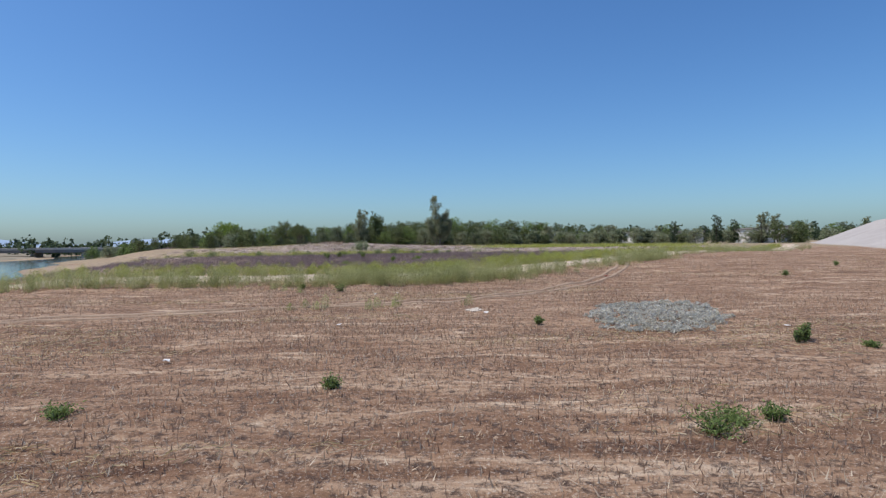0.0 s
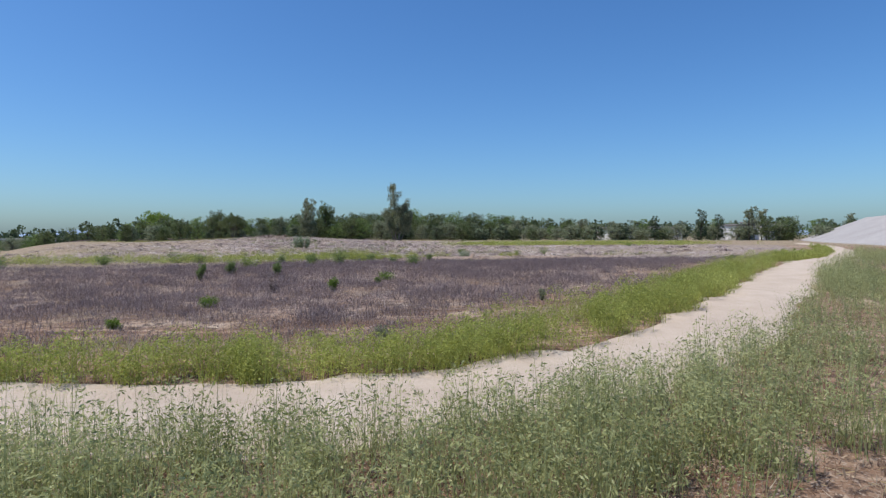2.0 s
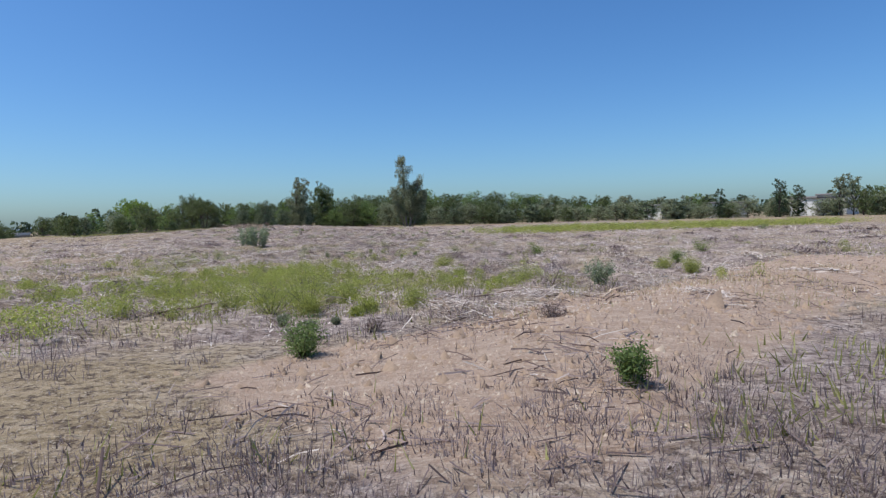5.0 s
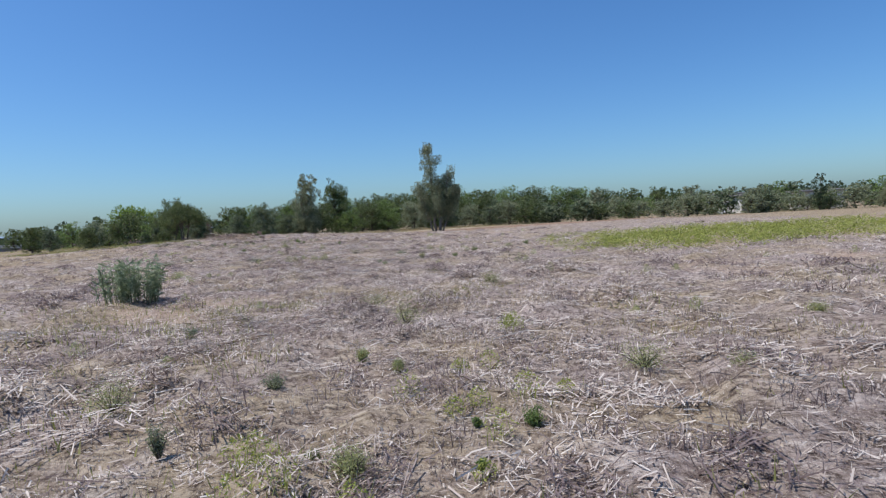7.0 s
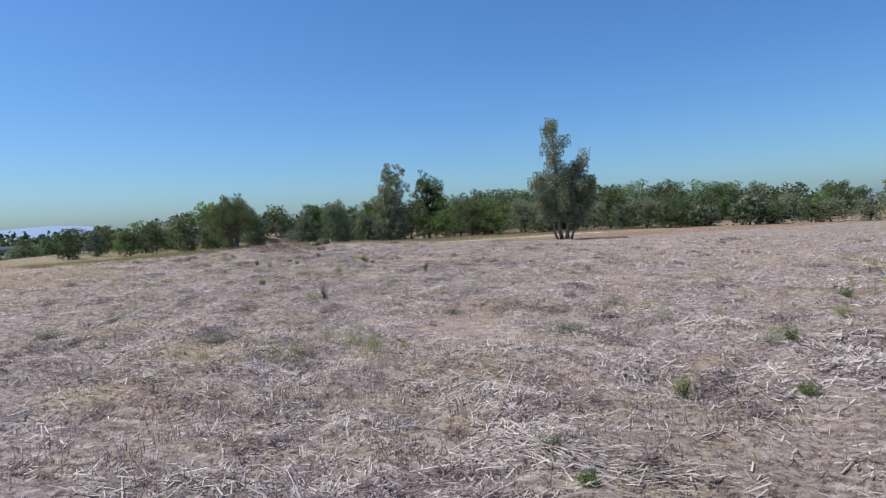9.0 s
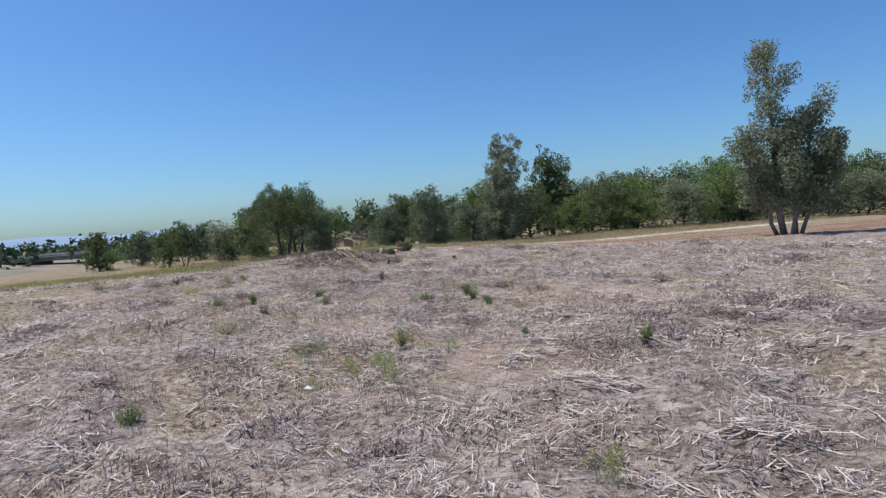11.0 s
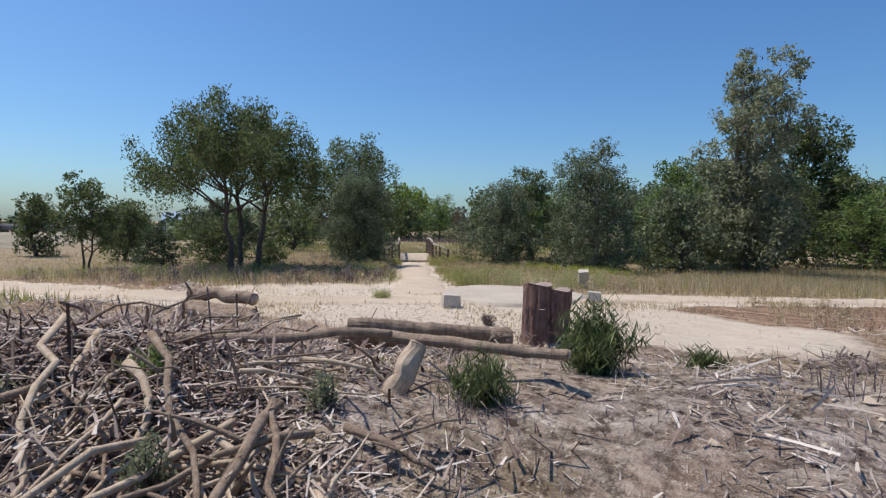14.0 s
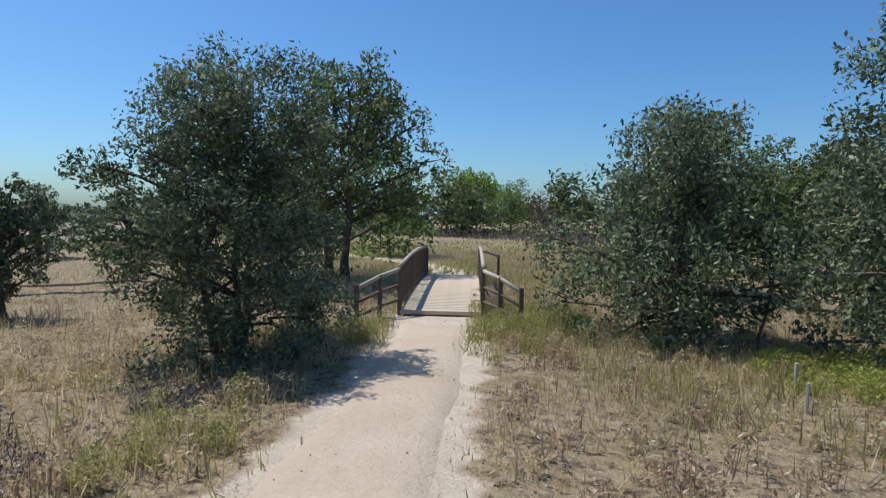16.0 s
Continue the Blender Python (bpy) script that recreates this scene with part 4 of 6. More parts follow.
def trail_gap(x, y):
    """0 on the trails, 1 away from them."""
    t1 = np.abs(polyline_distance(x, y, TRAIL_1))
    t2 = np.abs(polyline_distance(x, y, TRAIL_2))
    t3 = np.abs(polyline_distance(x, y, TRAIL_3 + TRAIL_4))
    pad = np.hypot((x + 26.5) / 2.1, (y - 191.2) / 2.1)
    wob = 0.35 * fbm(x, y, 1.2, 31)
    return (ease(1.3, 1.9, t1 + wob) * ease(0.9, 1.7, t2 + wob) * ease(0.65, 1.0, t3 + wob * 0.6) * ease(0.95, 1.05, pad)
            * ease(4.0, 6.0, np.hypot((x + 26.5) / 1.4, (y - 188.5) * 1.45) + wob))


def near_field(x, y):
    t1 = polyline_distance(x, y, TRAIL_1)
    return (t1 < -1.0) & (y < 60)


g = np.random.default_rng(101)
# brown stubble of the first field
def w_dry(x, y):
    return near_field(x, y) * np.clip(0.55 + 0.6 * fbm(x, y, 0.5, 33), 0.08, 1)


p = scatter(g, 110000, -34, 48, 2, 60, w_dry, 12)
stuff("dry_grass", blade_mesh("dry_grass", p, 0.12, 0.018, 0.75, DRYGRASS, g), "short brown dead grass covering the open field", "grass")
p = scatter(g, 20000, -34, 44, 2, 52, lambda x, y: near_field(x, y) * ease(0.1, 0.5, fbm(x * 0.35 + y * 0.1, y * 1.3, 0.6, 34)), 14)
stuff("flattened_straw", straw_mesh("flattened_straw", p + [0, 0, 0.02], 0.12, 0.010, TALLGRASS, g, 0.2, 1.2, 0.25), "pale flattened straw in streaks over brown soil", "straw")
# dead purple weeds beyond the trail
def w_purple(x, y):
    t1 = polyline_distance(x, y, TRAIL_1)
    return (t1 > 3) * ease(69, 62, y - x * 0.3 + 2 * fbm(x, y, 0.3, 35)) * np.clip(0.72 + 0.5 * fbm(x, y, 0.28, 36) + 0.6 * fbm(x, y, 0.9, 37) - 0.5 * ease(9, 4, t1) + 0.35 * ease(1.0, 0.6, np.hypot((x - 9) / 9, (y - 58) / 10)) + 0.25 * ease(0, -6, x), 0, 1)


c = scatter(g, 9400, -55, 60, 40, 86, w_purple, 17)
k = np.repeat(np.arange(len(c)), 52)
size = (g.uniform(0.5, 1.3, len(c)) * np.where(c[:, 0] > 2, 1.15, 0.95))[k]
an = g.uniform(0, 6.283, len(k))
r = 0.42 * size * np.sqrt(g.uniform(0, 1, len(k)))
lift = np.where(np.arange(len(k)) % 52 < 12, 0.0, 1.0)
p = c[k] + np.column_stack([r * np.cos(an), r * np.sin(an), lift * 0.26 * size * g.uniform(0.05, 1, len(k)) * (1 - (r / (0.46 * size)) ** 2)])
stuff("dead_weeds", blade_mesh("dead_weeds", p, np.where(lift > 0, 0.10, 0.26) * size, np.where(lift > 0, 0.012, 0.009), 0.9, PURPLE, g, an + g.normal(0, 0.9, len(k))), "soft dense tussocks of dead purple-grey weeds", "weeds")
p = scatter(g, 5000, -45, 40, 40, 88, w_purple, 14)
stuff("weed_litter", stalk_mesh("weed_litter", p + [0, 0, 0.02], 0.45, 0.008, PURPLE, g, 0.3, 1.0, 0.25), "fallen dead weed stalks on bare soil", "weeds")


p = scatter(g, 26000, -10, 62, 38, 100, lambda x, y: ease(2.2, 3.2, polyline_distance(x, y, TRAIL_1)) * ease(4.8, 3.2, polyline_distance(x, y, TRAIL_1)), 26)
stuff("dry_verge_grass", blade_mesh("dry_verge_grass", p, 0.20, 0.016, 0.7, TALLGRASS, g), "orange-tan dry grass strip beside the green weeds", "grass")


# mown stalks
def w_mulch(x, y):
    mu, so, gr = zones(x, y)
    return mu * ease(70, 84, y + x * 0.15) * trail_gap(x, y) * np.clip(0.45 + 0.5 * fbm(x, y, 0.45, 38) + 0.75 * fbm(x, y, 1.5, 39), 0.05, 1) * (1 - 0.93 * so)


p = np.concatenate([scatter(g, 130000, -60, 55, 68, 192, w_mulch, 4.5), scatter(g, 44000, -60, 55, 68, 192, w_mulch, 20)])
off = 1 + np.abs(p[:, 0] - route(p[:, 1])) / 14
head = 2.2 * fbm(p[:, 0], p[:, 1], 0.16, 40) + 0.3
hump = 0.30 * np.clip(0.4 * fbm(p[:, 0], p[:, 1], 0.45, 38) + 0.8 * fbm(p[:, 0], p[:, 1], 1.5, 39), 0, 1)
stuff("mown_stalks", strip_mesh("mown_stalks", p + np.column_stack([hump * 0, hump * 0, 0.012 + hump * g.uniform(0, 1, len(p)) ** 2 + 0.03 * g.uniform(0, 1, len(p)) ** 2]), 0.15 * off ** 0.5, 0.0155 * off ** 0.85, STRAW, g, head, 1.1, 0.32), "mown grey stalks lying in swathes across the field", "straw")


p = scatter(g, 12000, -45, 40, 42, 72, lambda x, y: (polyline_distance(x, y, TRAIL_1) > 3) * 0.8, 9)
stuff("weed_chaff", blade_mesh("weed_chaff", p + [0, 0, 0.012], 0.075, 0.014, 1.2, PURPLE, g), "fine broken mauve chaff among dead weeds", "weeds")
p = scatter(g, 130000, -50, 45, 68, 190, lambda x, y: np.clip(w_mulch(x, y) * 0.7 + 0.3 * (y > 72) * trail_gap(x, y), 0, 1), 4.5)
stuff("chaff", blade_mesh("chaff", p + [0, 0, 0.012], 0.075, 0.017, 1.25, STRAW, g), "fine broken chaff strewn over the soil", "straw")


def mounds(name, count, per, spread, high, length, width, mat, label, category, reach, aligned, rise, seed):
    """Low heaps of cut stalks, wider apart and coarser away from the middle of the place."""
    c = scatter(g, count, -58, 52, 70, 189, lambda x, y: np.clip(w_mulch(x, y) * np.clip(0.5 + 1.2 * fbm(x, y, 0.3, seed), 0, 1) * 1.5, 0, 1), reach)
    k = np.repeat(np.arange(len(c)), per)
    size = g.uniform(0.5, 1.3, len(c))[k]
    far = (1 + np.abs(c[:, 0] - route(c[:, 1])) / 13)[k]
    turn = g.uniform(0, 3.14, len(c))[k]
    u, v = g.normal(0, 1, len(k)).clip(-2, 2) * spread * size * 1.5, g.normal(0, 1, len(k)).clip(-2, 2) * spread * size * 0.75
    dome = np.exp(-((u / (1.5 * spread * size)) ** 2 + (v / (0.75 * spread * size)) ** 2) / 1.6)
    p = c[k] + np.column_stack([u * np.cos(turn) - v * np.sin(turn), u * np.sin(turn) + v * np.cos(turn), 0.02 + high * size * dome * g.uniform(0.1, 1, len(k))])
    head = turn if aligned else g.uniform(0, 6.28, len(k))
    stuff(name, strip_mesh(name, p, length, width * far, mat, g, head, 0.45, rise), label, category)


mounds("mauve_mounds", 380, 130, 0.50, 0.30, 0.22, 0.016, PURPLE, "low mauve mounds of matted dead weeds", "weeds", 13, False, 0.4, 81)
mounds("dark_brush_mounds", 120, 90, 0.36, 0.28, 0.30, 0.014, BRUSH, "dark brown tangles of cut brush on the mown field", "brush", 12, False, 0.4, 82)
mounds("pale_straw_mats", 460, 150, 0.55, 0.15, 0.27, 0.0155, STRAW, "pale grey mats of cut stalks lying one way", "straw", 11, True, 0.16, 83)
p = scatter(g, 4200, -40, 40, 70, 190, lambda x, y: w_mulch(x, y) ** 2, 7)
head = 2.2 * fbm(p[:, 0], p[:, 1], 0.16, 40) + 0.3
stuff("pale_canes", straw_mesh("pale_canes", p + [0, 0, 0.06], 0.40, 0.015, STRAW, g, head, 0.9, 0.14, 0.12), "longer pale canes scattered over the mown stalks", "straw")
p = scatter(g, 38000, -55, 50, 68, 192, lambda x, y: np.clip(w_mulch(x, y) + 0.12 * (y > 75) * trail_gap(x, y), 0, 1), 10)
stuff("stubble", blade_mesh("stubble", p, 0.17, 0.014, 0.6, STRAW, g), "grey upright stubble between the mown stalks", "stubble")
p = scatter(g, 60000, -55, 50, 68, 190, lambda x, y: np.clip(w_mulch(x, y) * 0.6 + 0.3 * ease(-0.2, 0.6, fbm(x, y, 0.6, 62)) * trail_gap(x, y), 0, 1), 11)
stuff("broken_weeds", blade_mesh("broken_weeds", p, 0.17, 0.013, 0.8, PURPLE, g), "fine mauve broken weeds lying over the field", "weeds")
c = scatter(g, 420, -40, 40, 72, 188, w_mulch, 6)
k = np.repeat(np.arange(len(c)), 62)
size = g.uniform(0.5, 1.2, len(c))[k]
q = g.normal(0, 0.34, (len(k), 2)) * size[:, None]
p = c[k] + np.column_stack([q, 0.03 + 0.22 * size * np.exp(-(q ** 2).sum(1) / 0.12) * g.uniform(0, 1, len(k)) ** 0.5])
stuff("straw_heaps", straw_mesh("straw_heaps", p, 0.24, 0.015, STRAW, g, g.uniform(0, 6.28, len(c))[k], 0.7, 0.25), "small heaps of pale broken stalks", "straw")
c = scatter(g, 2000, -60, 60, 40, 190, lambda x, y: trail_gap(x, y) * (polyline_distance(x, y, TRAIL_1) > 4) * np.clip(0.5 + 0.8 * fbm(x, y, 0.5, 70), 0, 1) * (1 - zones(x, y)[1]), 15)
k = np.repeat(np.arange(len(c)), 40)
size = g.uniform(0.5, 1.3, len(c))[k]
p = c[k] + np.column_stack([g.normal(0, 0.22, (len(k), 2)) * size[:, None], np.zeros(len(k))])
stuff("weed_hummocks", blade_mesh("weed_hummocks", p, 0.27 * size, 0.015, 0.65, PURPLE, g), "dark mauve tussocks of broken dead weeds", "weeds")
p = scatter(g, 22000, -60, 50, 66, 112, lambda x, y: trail_gap(x, y) * (1 - zones(x, y)[1]) * ease(0.0, 0.6, fbm(x, y, 0.25, 71) + 0.3 * ease(-4, -16, x)), 18)
stuff("green_sprouts", blade_mesh("green_sprouts", p, 0.24, 0.026, 0.5, GREENGRASS, g), "yellow-green sprouting grass among dead weeds", "grass")
p = scatter(g, 24000, -55, 50, 72, 188, lambda x, y: trail_gap(x, y) * (ease(0.15, 0.7, fbm(x, y, 0.9, 63)) + ease(6, 2, np.hypot((x + 22) / 1.2, (y - 165) / 1.5) + 2 * fbm(x, y, 0.7, 64))), 11)
stuff("olive_tufts", blade_mesh("olive_tufts", p, 0.17, 0.013, 0.55, GREENGRASS, g), "olive grass tufts scattered through the mown field", "grass")
p = scatter(g, 1500, -6, 26, 66, 96, lambda x, y: zones(x, y)[1], 12)
stuff("soil_clods", clod_mesh("soil_clods", p, 0.055, RUT, g), "larger clods of turned brown soil on the bare mound", "soil")
p = scatter(g, 8000, -30, 34, 64, 190, lambda x, y: zones(x, y)[1] ** 2 * trail_gap(x, y) + 0.1 * (y > 80), 10)
stuff("soil_clods", clod_mesh("soil_clods", p, 0.022, TRAIL, g), "crumbs and clods of pale dry soil", "soil")
p = scatter(g, 2600, -34, -16, 182, 196, lambda x, y: zones(x, y)[1], 8)
stuff("soil_clods", clod_mesh("soil_clods", p + [0, 0, 0.03], 0.016, TRAIL, g), "crumbs and clods of pale sand round the pad", "soil")
p = scatter(g, 18000, -20, 30, 2, 36, lambda x, y: near_field(x, y) * 0.7, 9)
stuff("soil_clods", clod_mesh("soil_clods", p, 0.017, RUT, g), "crumbs of reddish brown soil in the first field", "soil")
p = scatter(g, 900, -6, 22, 66, 92, lambda x, y: zones(x, y)[1] * ease(-0.1, 0.6, fbm(x, y, 0.9, 65)) * (y < 92), 9)
stuff("dirt_twigs", straw_mesh("dirt_twigs", p + [0, 0, 0.03], 0.30, 0.014, BRUSH, g, 0.3, 1.4, 0.2), "dark dead twigs strewn over bare dirt", "debris")
p = scatter(g, 34000, -55, 50, 68, 192, lambda x, y: (y < 190) * trail_gap(x, y) * ease(0.1, 0.6, fbm(x, y, 0.3, 44)), 11)
stuff("dry_tufts", blade_mesh("dry_tufts", p, 0.17, 0.02, 0.6, TALLGRASS, g), "yellowish dry grass tufts among the stalks", "grass")


# half-dry grass round the paths and trees
def bare_side(x, y):
    """Bare pinkish ground between the path and the willows."""
    return ease(1.15, 0.75, np.hypot((x + 28.3) / 2.6, (y - 197.9) / 2.9) + 0.22 * fbm(x, y, 0.9, 91))


def w_grass(x, y):
    mu, so, gr = zones(x, y)
    return trail_gap(x, y) * ease(187, 190.5, y - np.clip(x + 26, 0, 60) * 0.75 + 0.9 * fbm(x, y, 0.5, 45)) * np.clip(0.42 + 0.95 * fbm(x, y, 0.7, 46) + 0.3 * ease(205, 211, y) + 0.25 * (x < -36), 0.04, 1) * (1 - 0.3 * ease(204, 199, y) * (x > route(y))) * (1 - 0.93 * bare_side(x, y))


p = scatter(g, 120000, -72, 12, 186, 238, w_grass, 9)
tall = np.clip(0.75 + 0.6 * fbm(p[:, 0], p[:, 1], 0.5, 47), 0.35, 1.4) * ease(0.8, 3.0, np.abs(polyline_distance(p[:, 0], p[:, 1], TRAIL_3 + TRAIL_4)) + 0.3) + 0.2
stuff("half_dry_grass", blade_mesh("half_dry_grass", p, 0.33 * tall, 0.018, 0.7, TALLGRASS, g), "knee-high half-dry grass along the path and trees", "grass")
p = scatter(g, 22000, -72, 12, 188, 235, lambda x, y: w_grass(x, y) * ease(-0.05, 0.5, fbm(x, y, 0.35, 48) + 0.6 * ease(4, 2, np.hypot(x + 29, y - 207.6))), 12)
stuff("green_grass", blade_mesh("green_grass", p, 0.40, 0.020, 0.7, GREENGRASS, g), "greener weeds and grass near the trees", "grass")
p = scatter(g, 36000, -24, 44, 190, 246, lambda x, y: trail_gap(x, y) * ease(1.0, 2.6, -polyline_distance(x, y, TRAIL_2) * -1) * ease(22, 12, polyline_distance(x, y, TRAIL_2)) * np.clip(0.6 + 0.6 * fbm(x, y, 0.4, 84), 0, 1), 40)
stuff("edge_grass", blade_mesh("edge_grass", p, 0.50, 0.026, 0.6, TALLGRASS, g), "golden-olive tall dry grass along the foot of the wood", "grass")
p = scatter(g, 9000, -24, 44, 190, 246, lambda x, y: trail_gap(x, y) * ease(1.5, 4, polyline_distance(x, y, TRAIL_2)) * ease(22, 12, polyline_distance(x, y, TRAIL_2)), 40)
stuff("edge_grass", blade_mesh("edge_grass", p, 0.45, 0.028, 0.6, GREENGRASS, g), "greener tall grass along the foot of the wood", "grass")
p = scatter(g, 9000, -62, -33, 179, 187, lambda x, y: trail_gap(x, y) * ease(-33, -37, x) * ease(180, 182, y + fbm(x, y, 0.6, 85)), 30)
stuff("verge_grass", blade_mesh("verge_grass", p, 0.36, 0.03, 0.5, GREENGRASS, g), "olive grass along the near side of the trail", "grass")
p = scatter(g, 6000, -60, 10, 182, 200, lambda x, y: ease(3.2, 1.4, np.abs(polyline_distance(x, y, TRAIL_2))) * ease(0.0, 0.7, fbm(x, y, 0.9, 49)) + 0.6 * ease(6, 3, np.hypot(x + 27, y - 185)) * ease(-0.1, 0.6, fbm(x, y, 0.9, 50)), 12)
stuff("trail_tufts", blade_mesh("trail_tufts", p + [0, 0, 0.03], 0.09, 0.016, 0.7, TALLGRASS, g), "sparse dry tufts and chips on the sandy trail", "grass")


p = scatter(g, 3400, -60, 12, 182, 212, lambda x, y: ease(3.4, 1.6, np.abs(polyline_distance(x, y, TRAIL_2))) * 0.8 + 0.25 * ease(1.2, 0.6, np.abs(polyline_distance(x, y, TRAIL_3))) + ease(6, 3, np.hypot(x + 27, y - 186)), 10)
p[:, 2] = land(p[:, 0], p[:, 1]) + 0.05
stuff("dark_clods", clod_mesh("dark_clods", p[:800] - [0, 0, 0.03], 0.015, DEADWOOD, g), "dark crumbs and clods trodden into the sand", "debris")
stuff("wood_chips", stalk_mesh("wood_chips", p[800:] - [0, 0, 0.02], 0.05, 0.008, DEADWOOD, g, 0.5, 1.5, 0.4), "dark chips, clods and twigs on the sandy trail", "debris")


def weed_clumps(name, feet, height, mats, rng, label, leaf=0.042, stems=26, leaflets=68, wide=0.45):
    """Airy waist-high weeds: thin stems with small leaves and flower heads."""
    n = len(feet)
    size = rng.uniform(0.6, 1.25, n) * height
    f = np.repeat(feet, stems, 0) + np.column_stack([rng.normal(0, 0.12, (n * stems, 2)), np.zeros(n * stems)])
    stem = blade_mesh(name, f, np.repeat(size, stems), 0.012, 0.36, mats, rng)
    k = np.repeat(np.arange(n), leaflets)
    hgt = rng.uniform(0.12, 1.0, n * leaflets) ** 0.8
    rad = wide * (0.35 + 0.8 * np.sin(np.pi * np.clip(hgt, 0, 0.95))) * size[k]
    an = rng.uniform(0, 6.283, n * leaflets)
    rr = rad * np.sqrt(rng.uniform(0, 1, n * leaflets))
    pos = feet[k] + np.column_stack([rr * np.cos(an), rr * np.sin(an), hgt * size[k] * (1 - 0.25 * (rr / (rad + 1e-6)) ** 2)])
    lv = leaves_mesh(name, pos, leaf * 2.4, leaf * 0.75, mats, rng, 0, 0.25)
    bm = bmesh.new()
    bm.from_mesh(stem)
    bm.from_mesh(lv)
    me = bpy.data.meshes.new(name)
    bm.to_mesh(me)
    bm.free()
    me.materials.append(mats)
    return stuff(name, me, label, "weeds")


def band(lo, hi, n, rng, x0=-40, x1=66, y0=28, y1=112, patch=0.25, seed=51, side=0, reach=16):
    def w(x, y):
        t = polyline_distance(x, y, TRAIL_1)
        return ((t > lo) & (t < hi - 0.8 * (side > 0) * (x < 2))) * np.clip(0.6 + 0.25 * (x < 0) + patch * 3 * fbm(x, y, 0.35, seed), 0, 1) 
    return scatter(rng, n, x0, x1, y0, y1, w, reach)


p = band(-3.9, -1.2, 1000, g, seed=52)
weed_clumps("green_weeds", p, 0.84, WEED_PALE, g, "band of pale green waist-high weeds along the trail", leaf=0.024, stems=20, leaflets=150)
p = band(1.05, 2.9, 560, g, seed=53, side=1, y1=60, patch=0.12)
weed_clumps("green_weeds", p, 0.75, WEED, g, "band of yellow-green mustard weeds along the trail", leaf=0.024, stems=16, leaflets=250)
p = band(1.05, 2.9, 330, g, seed=53, side=1, y0=60)
weed_clumps("green_weeds", p, 0.75, WEED, g, "band of yellow-green mustard weeds along the trail", leaf=0.055, stems=20, leaflets=40)
p = scatter(g, 520, -30, 30, 76, 104, lambda x, y: ease(7, 2.5, np.hypot((x + 4.6) / 1.6, (y - 83.5) / 1.2) + 4.5 * fbm(x, y, 0.6, 54)) + 0.12 * ease(0.35, 0.7, fbm(x, y, 0.3, 55)), 16)
weed_clumps("green_weeds", p, 0.46, WEED, g, "loose patches of yellow-green weeds in the mown field", leaf=0.026, stems=14, leaflets=120, wide=0.5)
p = scatter(g, 170, -34, 34, 88, 180, lambda x, y: ease(0.3, 0.8, fbm(x, y, 0.35, 56)) * (1 - zones(x, y)[1]), 14)
weed_clumps("green_weeds", p, 0.42, WEED_PALE, g, "scattered pale green weeds among mown stalks", leaf=0.022, stems=30, leaflets=150)
p = scatter(g, 900, 10, 95, 105, 170, lambda x, y: ease(18, 9, np.hypot((x - 42) / 2.0, y - 134 - 0.15 * x) + 5 * fbm(x, y, 0.12, 1)), 60)
weed_clumps("green_weeds", p, 0.8, WEED, g, "yellow-green strip of weeds across the far field", leaf=0.08, stems=10, leaflets=42, wide=1.3)
p = scatter(g, 240, -60, -5, 58, 105, lambda x, y: ease(12, 5, np.hypot((x + 16) / 1.8, (y - 72) / 0.6) + 3 * fbm(x, y, 0.3, 2)), 40)
weed_clumps("green_weeds", p, 0.6, WEED, g, "low yellow-green weeds behind the dead weeds", leaf=0.036, stems=12, leaflets=70, wide=0.8)
p = scatter(g, 150, -40, 5, 190, 214, lambda x, y: w_grass(x, y) * ease(4.5, 1.5, np.abs(polyline_distance(x, y, TRAIL_3)) - 0.5) * ease(0.0, 0.6, fbm(x, y, 0.6, 57)), 9)
weed_clumps("green_weeds", p, 0.42, GREENGRASS, g, "small olive weeds at the edge of the path", leaf=0.022, stems=30, leaflets=110)
# weeds added to darken the ground where the spreading tree's shadow falls
p = scatter(g, 130, -44, -33, 190, 197, lambda x, y: trail_gap(x, y) * (x < route(y) - 1.6) * np.clip(0.4 + fbm(x, y, 0.9, 68), 0, 1), 6)
weed_clumps("green_weeds", p, 0.42, LEAF_SHRUB, g, "low green weeds added to darken the ground under the spreading tree", leaf=0.024, stems=24, leaflets=120)
p = scatter(g, 220, -36, -20, 200, 212, lambda x, y: ease(3.6, 1.4, np.hypot(x + 29.0, y - 207.6)), 14)
weed_clumps("green_weeds", p, 0.38, WEED, g, "bright green weeds under the willow", leaf=0.03, stems=16, leaflets=110, wide=0.7)
p = scatter(g, 16000, -90, -38, 216, 264, lambda x, y: ease(-0.3, 0.5, fbm(x, y, 0.2, 61) + 0.3), 30)
stuff("meadow_grass", blade_mesh("meadow_grass", p, 0.35, 0.07, 0.6, GREENGRASS, g), "yellow-green grass in the meadow past the footbridge", "grass")
p = scatter(g, 9000, -130, -40, 262, 292, lambda x, y: x * 0 + 1, 60)
stuff("far_dead_weeds", blade_mesh("far_dead_weeds", p, 0.8, 0.16, 0.6, PURPLE, g), "purple-grey strip of dead weeds across the far meadow", "weeds")
p = scatter(g, 620, 3, 15, 16, 28, lambda x, y: ease(1.05, 0.75, np.hypot((x - 8.2 - (y - 22.0) * 0.35) / 2.2, (y - 22.0) / 3.2) + 0.18 * fbm(x, y, 0.9, 58)), 40)
weed_clumps("grey_groundcover", p, 0.10, LEAF_MULLEIN, g, "round patch of low grey-green groundcover weeds", leaf=0.05, stems=4, leaflets=26, wide=1.0)


